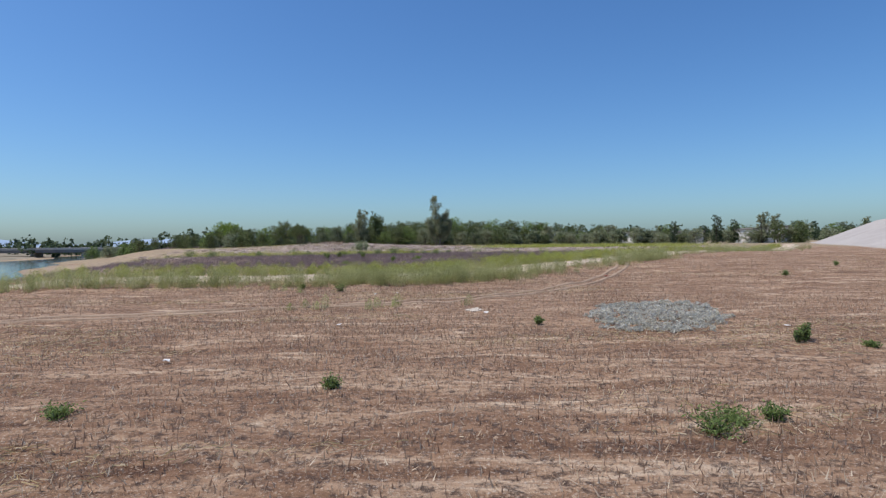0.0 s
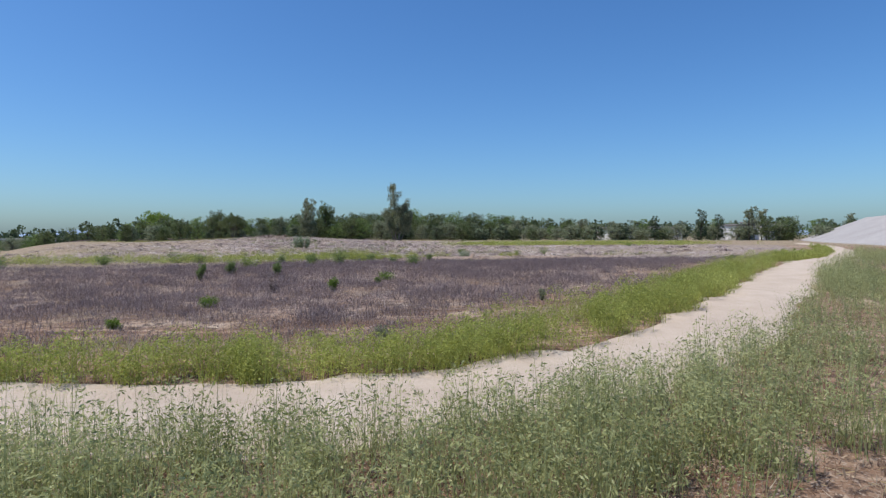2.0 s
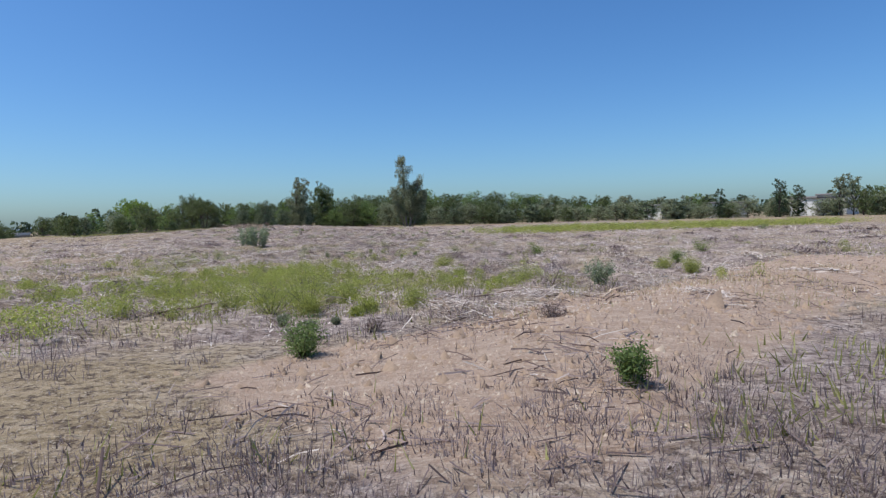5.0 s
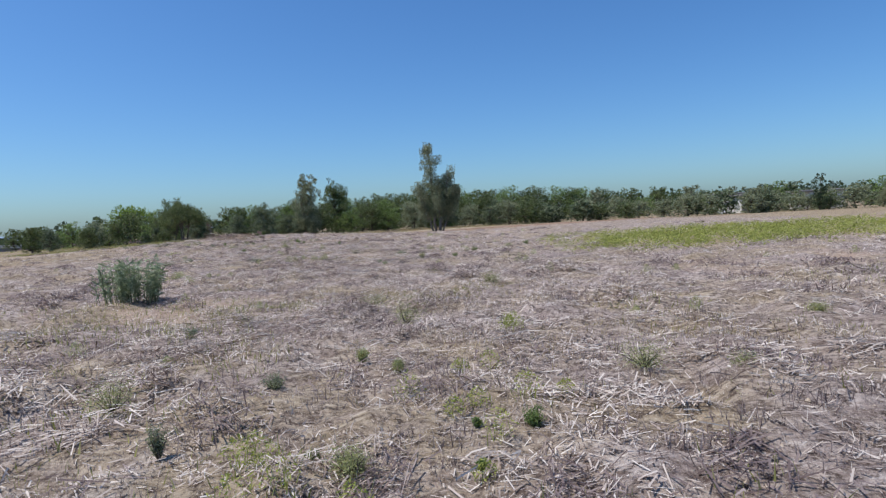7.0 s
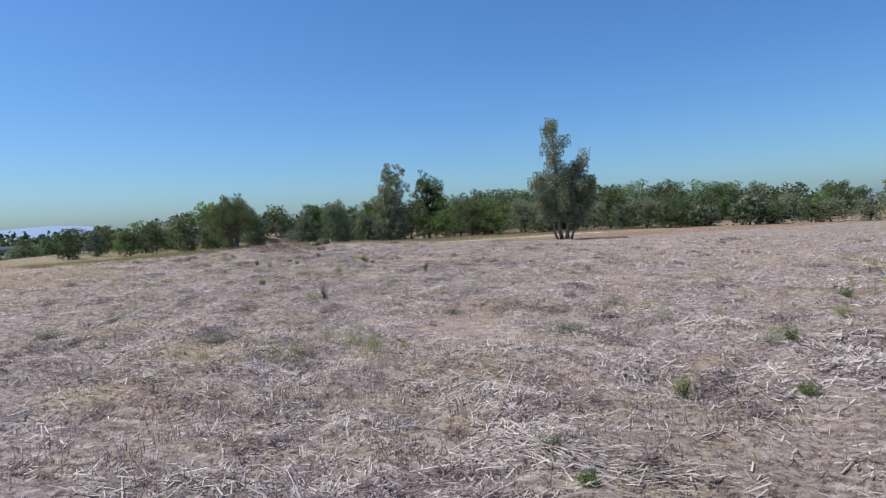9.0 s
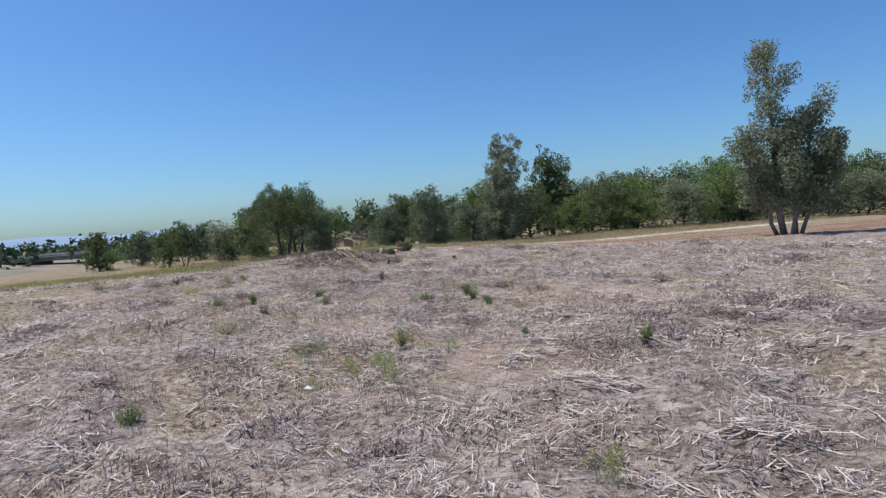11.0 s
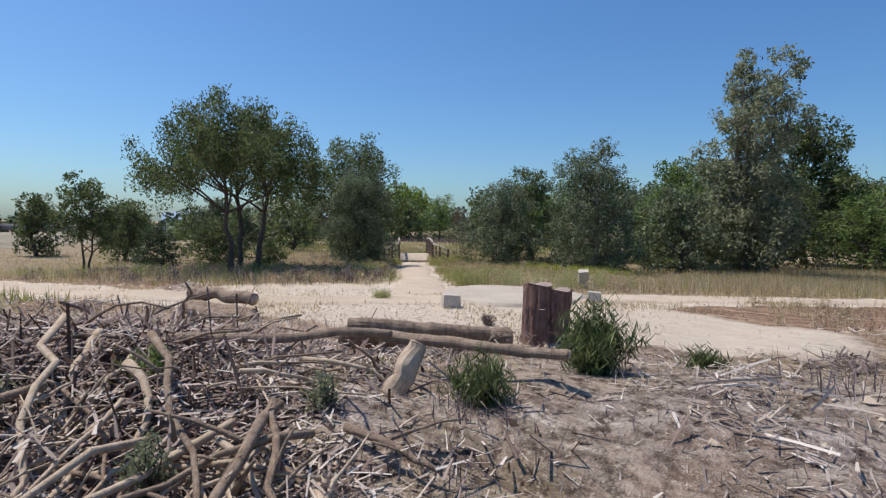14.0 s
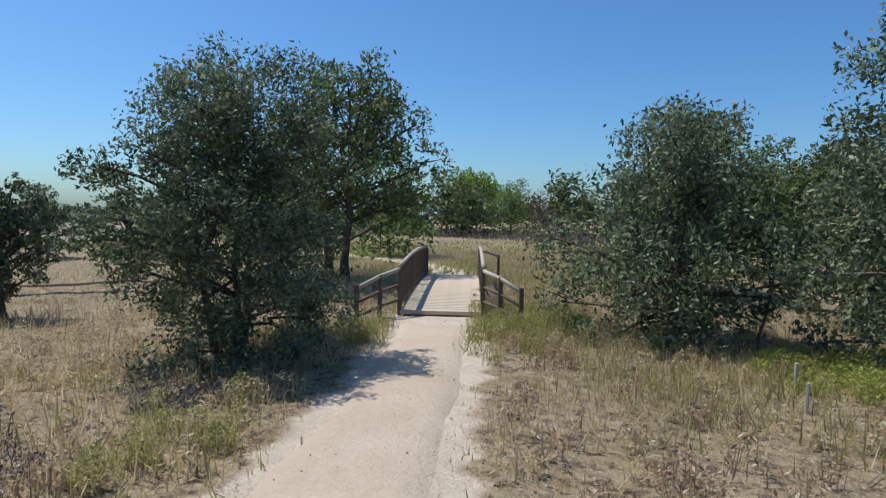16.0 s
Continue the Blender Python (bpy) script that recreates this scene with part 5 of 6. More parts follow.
p = scatter(g, 420, -44, -18, 190, 212, lambda x, y: trail_gap(x, y) * np.clip(0.5 + 0.8 * fbm(x, y, 0.8, 66), 0, 1) * (1 - 0.8 * bare_side(x, y)) * (np.abs(polyline_distance(x, y, TRAIL_3)) > 1.3), 7)
weed_clumps("dry_weeds", p, 0.34, TALLGRASS, g, "tan seeding weeds beside the path", stems=16, leaflets=55, wide=0.55, leaf=0.03)
p = scatter(g, 260, -44, -18, 190, 212, lambda x, y: trail_gap(x, y) * np.clip(0.3 + 0.9 * fbm(x, y, 0.8, 67), 0, 1) * (1 - 0.8 * bare_side(x, y)) * (np.abs(polyline_distance(x, y, TRAIL_3)) > 1.3), 7)
weed_clumps("dry_weeds", p, 0.36, DRYGRASS, g, "red-brown dead weeds beside the path", stems=16, leaflets=55, wide=0.55, leaf=0.03)
p = scatter(g, 260, -46, -32, 189, 198, lambda x, y: trail_gap(x, y) * (x < route(y) - 1.6), 8)
weed_clumps("dry_weeds", p, 0.40, BRUSH, g, "dark dead weeds under the spreading tree", stems=22, leaflets=70, wide=0.55, leaf=0.026)
p = scatter(g, 70, -31, -23, 193, 199, lambda x, y: trail_gap(x, y) * ease(3.4, 1.4, np.hypot((x + 27.8) / 1.3, y - 195.6)), 9)
weed_clumps("green_weeds", p, 0.50, WEED_PALE, g, "fluffy olive weed tufts beside the round pad", stems=26, leaflets=150, wide=0.5, leaf=0.02)
p = np.array([(x, y, at_ground(x, y)) for x, y in ((-2.9, 24.7), (-2.4, 24.1), (-2.2, 24.6), (-3.3, 24.2), (-0.7, 24.4), (-0.5, 25.0), (0.1, 24.8), (0.2, 25.3), (2.7, 25.2), (-5.9, 32.3), (-5.2, 31.6), (-4.6, 31.9), (-4.3, 30.6))])
weed_clumps("green_weeds", p, 0.42, WEED_PALE, g, "single pale green weeds in the brown field", leaf=0.02, stems=30, leaflets=170, wide=0.36)


# ---- single shrubs ----
def shrub(x, y, h, w, mat, label, seed, name="shrub", leaf=0.06, n=1000, upright=0.45, slim=0.36, spread=0.09):
    rng = np.random.default_rng(seed)
    root = new(name)
    root.matrix_world = pose(x, y, at_ground(x, y) - 0.02, 0, 0, seed * 31 % 360)
    lines, pos = [], []
    for k in range(14):
        an, out = k * 2.4, w / 2 * rng.uniform(0.2, 1)
        tip = (out * math.cos(an), out * math.sin(an), h * rng.uniform(0.6, 1.0) * (1 - 0.35 * (2 * out / w) ** 2))
        lines.append(limb((0.1 * out * math.cos(an), 0.1 * out * math.sin(an), 0), tip, 0.012, 0.004, rng, 0.1, 3))
        m = n // 14
        u = rng.uniform(0.15, 1.02, (m, 1))
        pos.append(np.array(tip)[None] * u + rng.normal(0, 1, (m, 3)).clip(-1.8, 1.8) * w * spread)
    pos = np.concatenate(pos)
    pos[:, 2] = np.abs(pos[:, 2]) + 0.02
    tagged(part("woody_base", tubes("woody_base", lines, BARK, 3), root), kind="stuff")
    part("foliage", leaves_mesh("foliage", pos, leaf, leaf * slim, mat, rng, 0, upright), root)
    return tagged(root, label, "shrub")


def shrubs(rows, mat, label, seed, name="shrub", **more):
    for i, (x, y, h, w) in enumerate(rows):
        shrub(x, y, h, w, mat, label, seed + i, name, **more)


# bright and dark shrubs of the mown field
shrubs(((2.7, 97.2, 0.36, 0.36), (1.9, 97.4, 0.14, 0.14), (1.8, 96.0, 0.12, 0.12), (-0.3, 96.5, 0.2, 0.24), (5.9, 135.0, 0.5, 0.75), (4.0, 130.1, 0.36, 0.44), (-0.7, 126.1, 0.3, 0.34), (-7.7, 159.8, 0.5, 0.46), (-13.7, 166.3, 0.42, 0.5), (-12.8, 165.1, 0.28, 0.3),
        (-14.1, 167.1, 0.6, 0.38), (-15.3, 165.4, 0.42, 0.42), (-13.0, 165.6, 0.24, 0.3), (-23.0, 165.8, 0.55, 0.42), (-21.4, 177.3, 0.46, 0.27), (-18.1, 180.1, 0.22, 0.2), (-15.4, 174.6, 0.2, 0.25), (11.5, 142.8, 0.45, 0.75), (-17.1, 153.2, 0.5, 0.7)),
       LEAF_SHRUB, "small bright green shrub among mown stalks", 200, leaf=0.075, n=900, upright=0.75, slim=0.17)
shrubs(((-2.5, 97.1, 0.5, 0.35), (-5.0, 105.1, 0.38, 0.6), (-1.6, 100.0, 0.26, 0.5), (-1.1, 127.3, 0.36, 0.45), (-20.7, 167.1, 0.3, 0.3), (-19.2, 165.0, 0.5, 0.45), (-10.8, 160.3, 0.32, 0.32), (-15.1, 165.5, 0.38, 0.45), (-24.2, 177.8, 0.32, 0.3), (-27.6, 177.4, 0.36, 0.5),
        (-24.2, 179.6, 0.5, 0.32), (-25.9, 179.5, 0.6, 0.45), (-24.0, 181.0, 0.5, 0.36), (-33.5, 173.5, 0.35, 0.9), (-29.0, 173.6, 0.28, 0.65), (-1.1, 74.0, 0.3, 0.35), (0.0, 73.8, 0.18, 0.22), (-0.5, 73.6, 0.18, 0.26), (5.2, 46.0, 0.38, 0.25), (0.4, 40.9, 0.3, 0.52)),
       LEAF_OLIVE, "dull olive-green shrub among dead stalks", 230, leaf=0.06, n=700, upright=0.6, slim=0.25)
shrubs(((-4.0, 141.2, 0.3, 1.5), (-11.5, 136.7, 0.3, 1.6), (-18.8, 137.9, 0.35, 1.2), (-24.6, 165.6, 0.34, 1.05), (-30.7, 173.4, 0.38, 1.15), (-38.9, 173.1, 0.4, 1.4), (-34.2, 172.6, 0.3, 1.3), (-18.3, 140.9, 0.35, 0.9), (0.0, 137.0, 0.28, 1.2)),
       LEAF_OLIVE, "low spreading grey-green weed on the mown field", 260, "weed", leaf=0.05, n=1300, upright=0.3)
# airy yellow-green weeds
shrubs(((5.6, 81.2, 0.6, 1.5), (-9.9, 93.8, 0.7, 3.0), (12.3, 84.8, 0.5, 0.85), (12.7, 83.3, 0.6, 0.8), (0.4, 74.5, 0.28, 0.32), (-9.4, 88.7, 0.5, 1.9), (-5.6, 80.8, 0.65, 1.6), (-1.7, 87.5, 0.55, 1.8), (-2.0, 83.1, 0.75, 1.8),
        (-1.8, 78.8, 0.7, 1.4), (-0.3, 79.5, 0.5, 1.0), (-0.8, 75.9, 0.44, 0.7), (0.6, 75.5, 0.36, 0.45), (-4.1, 80.7, 0.65, 1.5), (-3.9, 83.7, 0.65, 1.8), (3.8, 90.3, 0.4, 1.2), (-3.0, 77.4, 0.6, 1.0), (-1.7, 75.8, 0.85, 1.3), (-1.0, 77.1, 0.95, 1.6), (0.0, 77.5, 0.7, 1.1), (1.7, 76.4, 0.5, 0.85), (-2.6, 79.0, 0.8, 1.8)),
       WEED, "airy yellow-green weed clump among mown stalks", 280, "weed", leaf=0.05, n=3200, upright=0.3, slim=0.3, spread=0.16)
shrubs(((0.8, 105.4, 0.7, 1.1), (5.4, 99.9, 0.45, 1.1), (-4.2, 99.3, 0.6, 1.1), (0.2, 96.1, 0.38, 0.6), (-0.3, 108.5, 0.45, 1.3), (6.9, 99.1, 0.32, 0.65), (0.7, 100.5, 0.28, 0.28), (-0.1, 101.6, 0.3, 0.3), (4.3, 113.7, 0.45, 0.95), (11.4, 103.5, 0.3, 0.6), (9.2, 138.5, 0.4, 0.8), (-20.6, 160.7, 0.4, 1.3),
        (1.7, 130.2, 0.5, 0.46), (-14.0, 159.3, 0.6, 0.45), (-20.7, 167.3, 0.4, 0.7), (-21.2, 173.2, 0.4, 0.45), (-28.3, 188.2, 0.18, 0.5)),
       WEED_PALE, "pale straw-green weed tuft on the mown field", 310, "weed", leaf=0.045, n=1800, upright=0.4, slim=0.25, spread=0.14)
# dead uprights and dark tangles
shrubs(((-11.3, 147.4, 1.0, 0.8), (-20.8, 163.2, 0.75, 0.55), (-19.6, 171.7, 0.48, 0.45), (-14.6, 168.2, 0.3, 0.55), (-21.0, 177.7, 0.5, 0.7), (-21.4, 178.2, 0.4, 0.75), (0.8, 72.4, 0.36, 0.55), (4.0, 72.0, 0.3, 0.6), (-3.2, 49.0, 0.65, 0.7), (2.7, 130.1, 0.45, 1.4), (-9.4, 132.4, 0.45, 1.2), (-24.9, 186.3, 0.2, 0.3)),
       BRUSH, "dead brown brittle weed standing dry", 360, "dead_weed", leaf=0.07, n=900, upright=0.7, slim=0.12)
# bushes among the dead purple weeds
shrubs(((-1.9, 63.2, 1.05, 1.2), (-0.2, 70.6, 0.6, 0.9), (-5.4, 64.6, 0.55, 0.55), (-3.3, 61.8, 0.76, 0.8), (-4.1, 55.3, 0.6, 0.5), (-6.2, 55.9, 0.65, 0.55), (-6.8, 53.4, 0.7, 0.3), (-7.5, 56.4, 0.5, 0.25), (2.3, 62.1, 0.6, 1.0), (3.7, 67.8, 0.5, 0.55), (1.2, 64.1, 0.45, 0.5), (-13.2, 70.1, 0.85, 2.2), (-11.8, 70.6, 0.7, 1.4), (-16, 66, 0.7, 1.2), (-19, 61, 0.8, 1.5), (-23, 66, 0.9, 1.8)),
       LEAF_SHRUB, "leafy green bush standing among dead weeds", 380, "bush", leaf=0.055, n=2400, upright=0.6)
shrubs(((-6.2, 59.5, 0.6, 1.2), (-1.2, 49.2, 0.55, 0.36), (0.3, 51.6, 0.25, 0.26), (0.6, 53.1, 0.3, 0.85), (9.6, 95.0, 0.7, 1.1), (24.8, 67.5, 0.4, 1.2), (41.6, 122.1, 0.8, 2.0), (-5.5, 42.5, 0.2, 0.4), (-4.3, 45.4, 0.3, 0.62), (14.5, 88, 0.7, 1.2), (19, 94, 0.8, 1.6)),
       LEAF_LIME, "yellowish green bush among dead weeds", 400, "bush", leaf=0.055, n=1500, upright=0.6)
shrub(7.9, 80.1, 1.0, 0.95, LEAF_REED, "bluish green bush at the edge of bare soil", 330, "bush", 0.11, 1500, 0.8, 0.22)
# weeds of the brown field
shrubs(((9.7, 17.6, 0.5, 0.25), (9.9, 17.8, 0.45, 0.2), (9.5, 17.5, 0.4, 0.2), (-0.4, 14.3, 0.24, 0.38), (4.8, 11.9, 0.26, 0.9), (5.2, 12.2, 0.2, 0.6), (5.8, 12.3, 0.24, 0.38), (4.3, 20.8, 0.22, 0.3), (10.7, 16.9, 0.16, 0.36), (-2.6, 31.1, 0.45, 0.7), (-4.5, 32.2, 0.3, 0.3), (-4.0, 13.0, 0.2, 0.6), (20.6, 35.7, 0.25, 0.45), (26.9, 40.6, 0.35, 0.4)),
       LEAF_SHRUB, "small green weed in the brown field", 440, "weed", leaf=0.065, n=520)
shrub(-22.4, 183.3, 0.75, 0.9, LEAF_OAK, "spiky dark green shrub beside the logs", 360, "shrub", 0.15, 3600, 0.85, 0.10)
shrub(-21.4, 184.0, 0.35, 0.45, LEAF_OAK, "spiky dark green shrub beside the logs", 361, "shrub", 0.13, 1000, 0.85, 0.10)
shrub(-23.0, 181.9, 0.45, 0.6, LEAF_OAK, "spiky dark green shrub beside the logs", 362, "shrub", 0.13, 1500, 0.85, 0.10)
shrub(-25.6, 180.6, 0.5, 0.45, LEAF_SHRUB, "green shrub growing through the brush pile", 363, "shrub", 0.13, 1100, 0.85, 0.11)


def reed_clump():
    rng = np.random.default_rng(71)
    root = new("giant_reed")
    x, y = -10.6, 113.6
    root.matrix_world = pose(x, y, at_ground(x, y))
    lines, pos = [], []
    for k in range(90):
        an, r = rng.uniform(0, 6.28), 1.15 * math.sqrt(rng.uniform(0, 1))
        b = Vector((r * math.cos(an), 0.7 * r * math.sin(an), 0))
        h = rng.uniform(1.0, 1.9)
        t = b + Vector((0.22 * math.cos(an) * r, 0.22 * math.sin(an) * r, h))
        lines.append(limb(b, t, 0.016, 0.007, rng, 0.03, 3))
        for j in range(12):
            u = 0.25 + 0.75 * j / 11
            pos.append(np.array(b.lerp(t, u)) + rng.normal(0, 0.07, 3))
    part("cane_stand", tubes("cane_stand", lines, LEAF_REED, 4), root)
    part("foliage", leaves_mesh("foliage", np.array(pos), 0.46, 0.06, LEAF_REED, rng, 0.0, 0.35), root)
    tagged(root, "clump of pale green giant reed in the mown field", "reed")


reed_clump()


# ---- rocks, pad, stump, logs, brush ----
def rock(x, y, size, seed, label, turn=0, tilt=0, name="rock"):
    bm = bmesh.new()
    bmesh.ops.create_cube(bm, size=1)
    bmesh.ops.subdivide_edges(bm, edges=list(bm.edges), cuts=2, use_grid_fill=True)
    for v in bm.verts:
        v.co = Vector((v.co.x * size[0], v.co.y * size[1], v.co.z * size[2]))
        v.co *= 1 - 0.10 * v.co.length / max(size)
        v.co += Vector(noise.noise_vector(v.co * 2.2 + Vector((seed, 0, 0)))) * 0.09 * max(size)
    ob = new(name, smooth(from_bm(name, bm, ROCK), False))
    ob.matrix_world = pose(x, y, at_ground(x, y) + size[2] * 0.36 + 0.02, tilt, 0, turn)
    return tagged(ob, label, "rock", "rocks round the pad")


rock(2.75, 23.5, (0.52, 0.36, 0.05), 6, "flat broken grey concrete slab on brown soil", 30, 4, "concrete_slab")
rock(-26.45, 187.95, (0.36, 0.30, 0.28), 1, "pale squared rock at the edge of the pad", 40)
rock(-24.2, 190.7, (0.32, 0.28, 0.30), 2, "pale squared rock at the edge of the pad", 15)
rock(-25.5, 194.7, (0.30, 0.16, 0.70), 3, "pale upright slab of rock leaning by the trail", 20, 24)


def pad():
    x0, y0, z0 = -26.3, 190.85, at_ground(-26.3, 190.85)
    n, V, Q = 44, [], []
    rows = [(f, 0.095) for f in (0.02, 0.25, 0.5, 0.75, 0.9, 0.985)] + [(1.02, 0.07), (1.06, -0.12)]
    for f, up in rows:
        for k in range(n):
            an = 2 * math.pi * k / n
            r = f * (1 + 0.04 * math.sin(3 * an + 1) + 0.025 * math.sin(7 * an))
            u, v = 1.72 * r * math.cos(an), 2.3 * r * math.sin(an)
            x, y = u * 0.94 - v * 0.33, u * 0.33 + v * 0.94
            V.append((x, y, at_ground(x0 + x, y0 + y) - z0 + up))
    for i in range(len(rows) - 1):
        for k in range(n):
            k2 = (k + 1) % n
            Q.append((i * n + k, (i + 1) * n + k, (i + 1) * n + k2, i * n + k2))
    V.append((0, 0, 0.095))
    T = [(len(V) - 1, k, (k + 1) % n) for k in range(n)]
    ob = new("concrete_pad", smooth(mesh_np("concrete_pad", V, Q, T, PADMAT)))
    ob.matrix_world = pose(x0, y0, z0)
    tagged(ob, "round dusty concrete pad set into the trail", "pad")


pad()


def stump():
    root = new("tree_stump")
    x, y = -23.68, 185.6
    root.matrix_world = pose(x, y, at_ground(x, y) - 0.05, 0, 0, 25)
    rng = np.random.default_rng(5)

    def cut(name, cx, cy, r, h, mat_side, lean):
        bm = bmesh.new()
        rings, n = [], 36
        crag = [0.022 * rng.normal() for _ in range(n)]
        for j, f in enumerate((0, 0.08, 0.2, 0.35, 0.5, 0.65, 0.8, 0.93, 1.0)):
            row = []
            for k in range(n):
                an = 2 * math.pi * k / n
                rr = r * (1.18 - 0.16 * min(1, f * 4)) * (1 + 0.09 * math.sin(3 * an + cx * 9) + 0.05 * math.sin(8 * an + cy * 7) + crag[k] + 0.022 * rng.normal())
                row.append(bm.verts.new((cx + rr * math.cos(an) + lean * f, cy + rr * math.sin(an), h * f + ((0.02 * math.sin(2 * an) + 0.35 * crag[k]) if f == 1 else 0))))
            rings.append(row)
        for a, b in zip(rings, rings[1:]):
            for k in range(n):
                bm.faces.new((a[k], a[(k + 1) % n], b[(k + 1) % n], b[k]))
        part(name, smooth(from_bm(name, bm, mat_side), False), root)
        bm = bmesh.new()
        mid = bm.verts.new((cx + lean, cy, h - 0.01))
        row = [bm.verts.new(v) for v in [(cx + lean + 0.97 * r * math.cos(2 * math.pi * k / n), cy + 0.97 * r * math.sin(2 * math.pi * k / n), h + 0.004 + 0.02 * math.sin(4 * math.pi * k / n)) for k in range(n)]]
        for k in range(n):
            bm.faces.new((mid, row[k], row[(k + 1) % n]))
        part("cut_face", from_bm("cut_face", bm, STUMPTOP), root, "pinkish grey sawn top")

    cut("trunk", -0.12, 0, 0.20, 0.88, STUMPWOOD, 0.02)
    cut("trunk", 0.15, 0.07, 0.19, 0.80, STUMPWOOD, 0.04)
    cut("trunk", -0.13, -0.17, 0.15, 0.56, STUMPWOOD, -0.02)
    for k in range(30):      # torn splinters and bark flakes over the sides and rims
        an = rng.uniform(math.pi * 0.95, math.pi * 2.05)
        r0 = rng.uniform(0.25, 0.29)
        base = Vector((0.02 + r0 * 1.05 * math.cos(an), 0.02 + r0 * 0.8 * math.sin(an), rng.uniform(0.12, 0.50)))
        tip = base + Vector((rng.normal(0, 0.012), rng.normal(0, 0.012), rng.uniform(0.05, 0.11)))
        part("splinter", tubes("splinter", [limb(base, tip, rng.uniform(0.008, 0.015), 0.003, rng, 0.05, 2)], STUMPWOOD if k % 3 else STUMPTOP, 4), root)
    tagged(root, "thick cut tree stump with torn sides and sawn top", "stump")


stump()


def log_between(a, b, r0, r1, label, name="log", seed=0, mat=DEADWOOD):
    rng = np.random.default_rng(seed)
    root = new(name)
    mid = (Vector(a) + Vector(b)) / 2
    root.matrix_world = pose(*mid)
    line = limb(Vector(a) - mid, Vector(b) - mid, r0, r1, rng, 0.015, 5)
    line = [(p, r * rng.uniform(0.9, 1.08)) for p, r in line]
    line = [(tuple(Vector(p).lerp(Vector(q), u)), r + (s - r) * u) for (p, r), (q, s) in zip(line, line[1:]) for u in (0, 0.33, 0.67)] + [line[-1]]
    me = smooth(tubes("bark", [line], mat, 14), False)
    for v in me.vertices:
        v.co += Vector(noise.noise_vector(v.co * 7 + Vector((seed, 0, 0)))) * r0 * 0.22
    part("bark", me, root)
    for (p, r), (q, _) in ((line[0], line[1]), (line[-1], line[-2])):
        d = (Vector(p) - Vector(q)).normalized()
        me = tubes("cut_face", [[(tuple(Vector(p) + d * 0.004), r * 0.80), (tuple(Vector(p) + d * 0.016), r * 0.78)]], PALEWOOD, 12)
        part("cut_face", me, root, "pale sawn end")
    return tagged(root, label, "log")


def gz(x, y, up=0.0):
    return (x, y, at_ground(x, y) + up)


log_between(gz(-25.8, 183.5, 0.15), gz(-23.9, 184.8, 0.15), 0.15, 0.14, "thick split grey log lying across the sand", seed=1)
log_between(gz(-25.5, 183.3, 0.36), gz(-24.0, 184.3, 0.26), 0.10, 0.09, "split grey log leaning on another log", seed=2)
log_between(gz(-23.75, 181.6, 0.02), gz(-23.62, 181.85, 0.46), 0.11, 0.10, "short pale barkless log at the brush pile", seed=3, mat=PALEWOOD)
log_between(gz(-30.4, 184.9, 0.36), gz(-28.7, 184.8, 0.34), 0.12, 0.11, "short split log on the brush pile", seed=4)
log_between(gz(-30.3, 184.7, 0.11), gz(-28.5, 184.6, 0.11), 0.13, 0.12, "short split log on the brush pile", seed=14)
log_between(gz(-29.8, 184.4, 0.11), gz(-28.1, 184.25, 0.10), 0.12, 0.11, "short split log on the brush pile", seed=15)
log_between(gz(-57.4, 203.8, 0.35), gz(-49.6, 208.6, 0.30), 0.06, 0.05, "long grey fallen trunk along the creek bank", seed=16)
log_between(gz(-24.5, 182.6, 0.34), gz(-22.4, 182.4, 0.42), 0.07, 0.05, "long thin branch lying over the logs", seed=7)
log_between(gz(-26.4, 181.1, 0.30), gz(-24.2, 182.3, 0.42), 0.06, 0.045, "long thin branch lying over the logs", seed=8)
log_between(gz(-21.2, 179.1, 0.03), gz(-20.3, 179.9, 0.04), 0.05, 0.03, "dark flat piece of bark on mown stalks", seed=9)


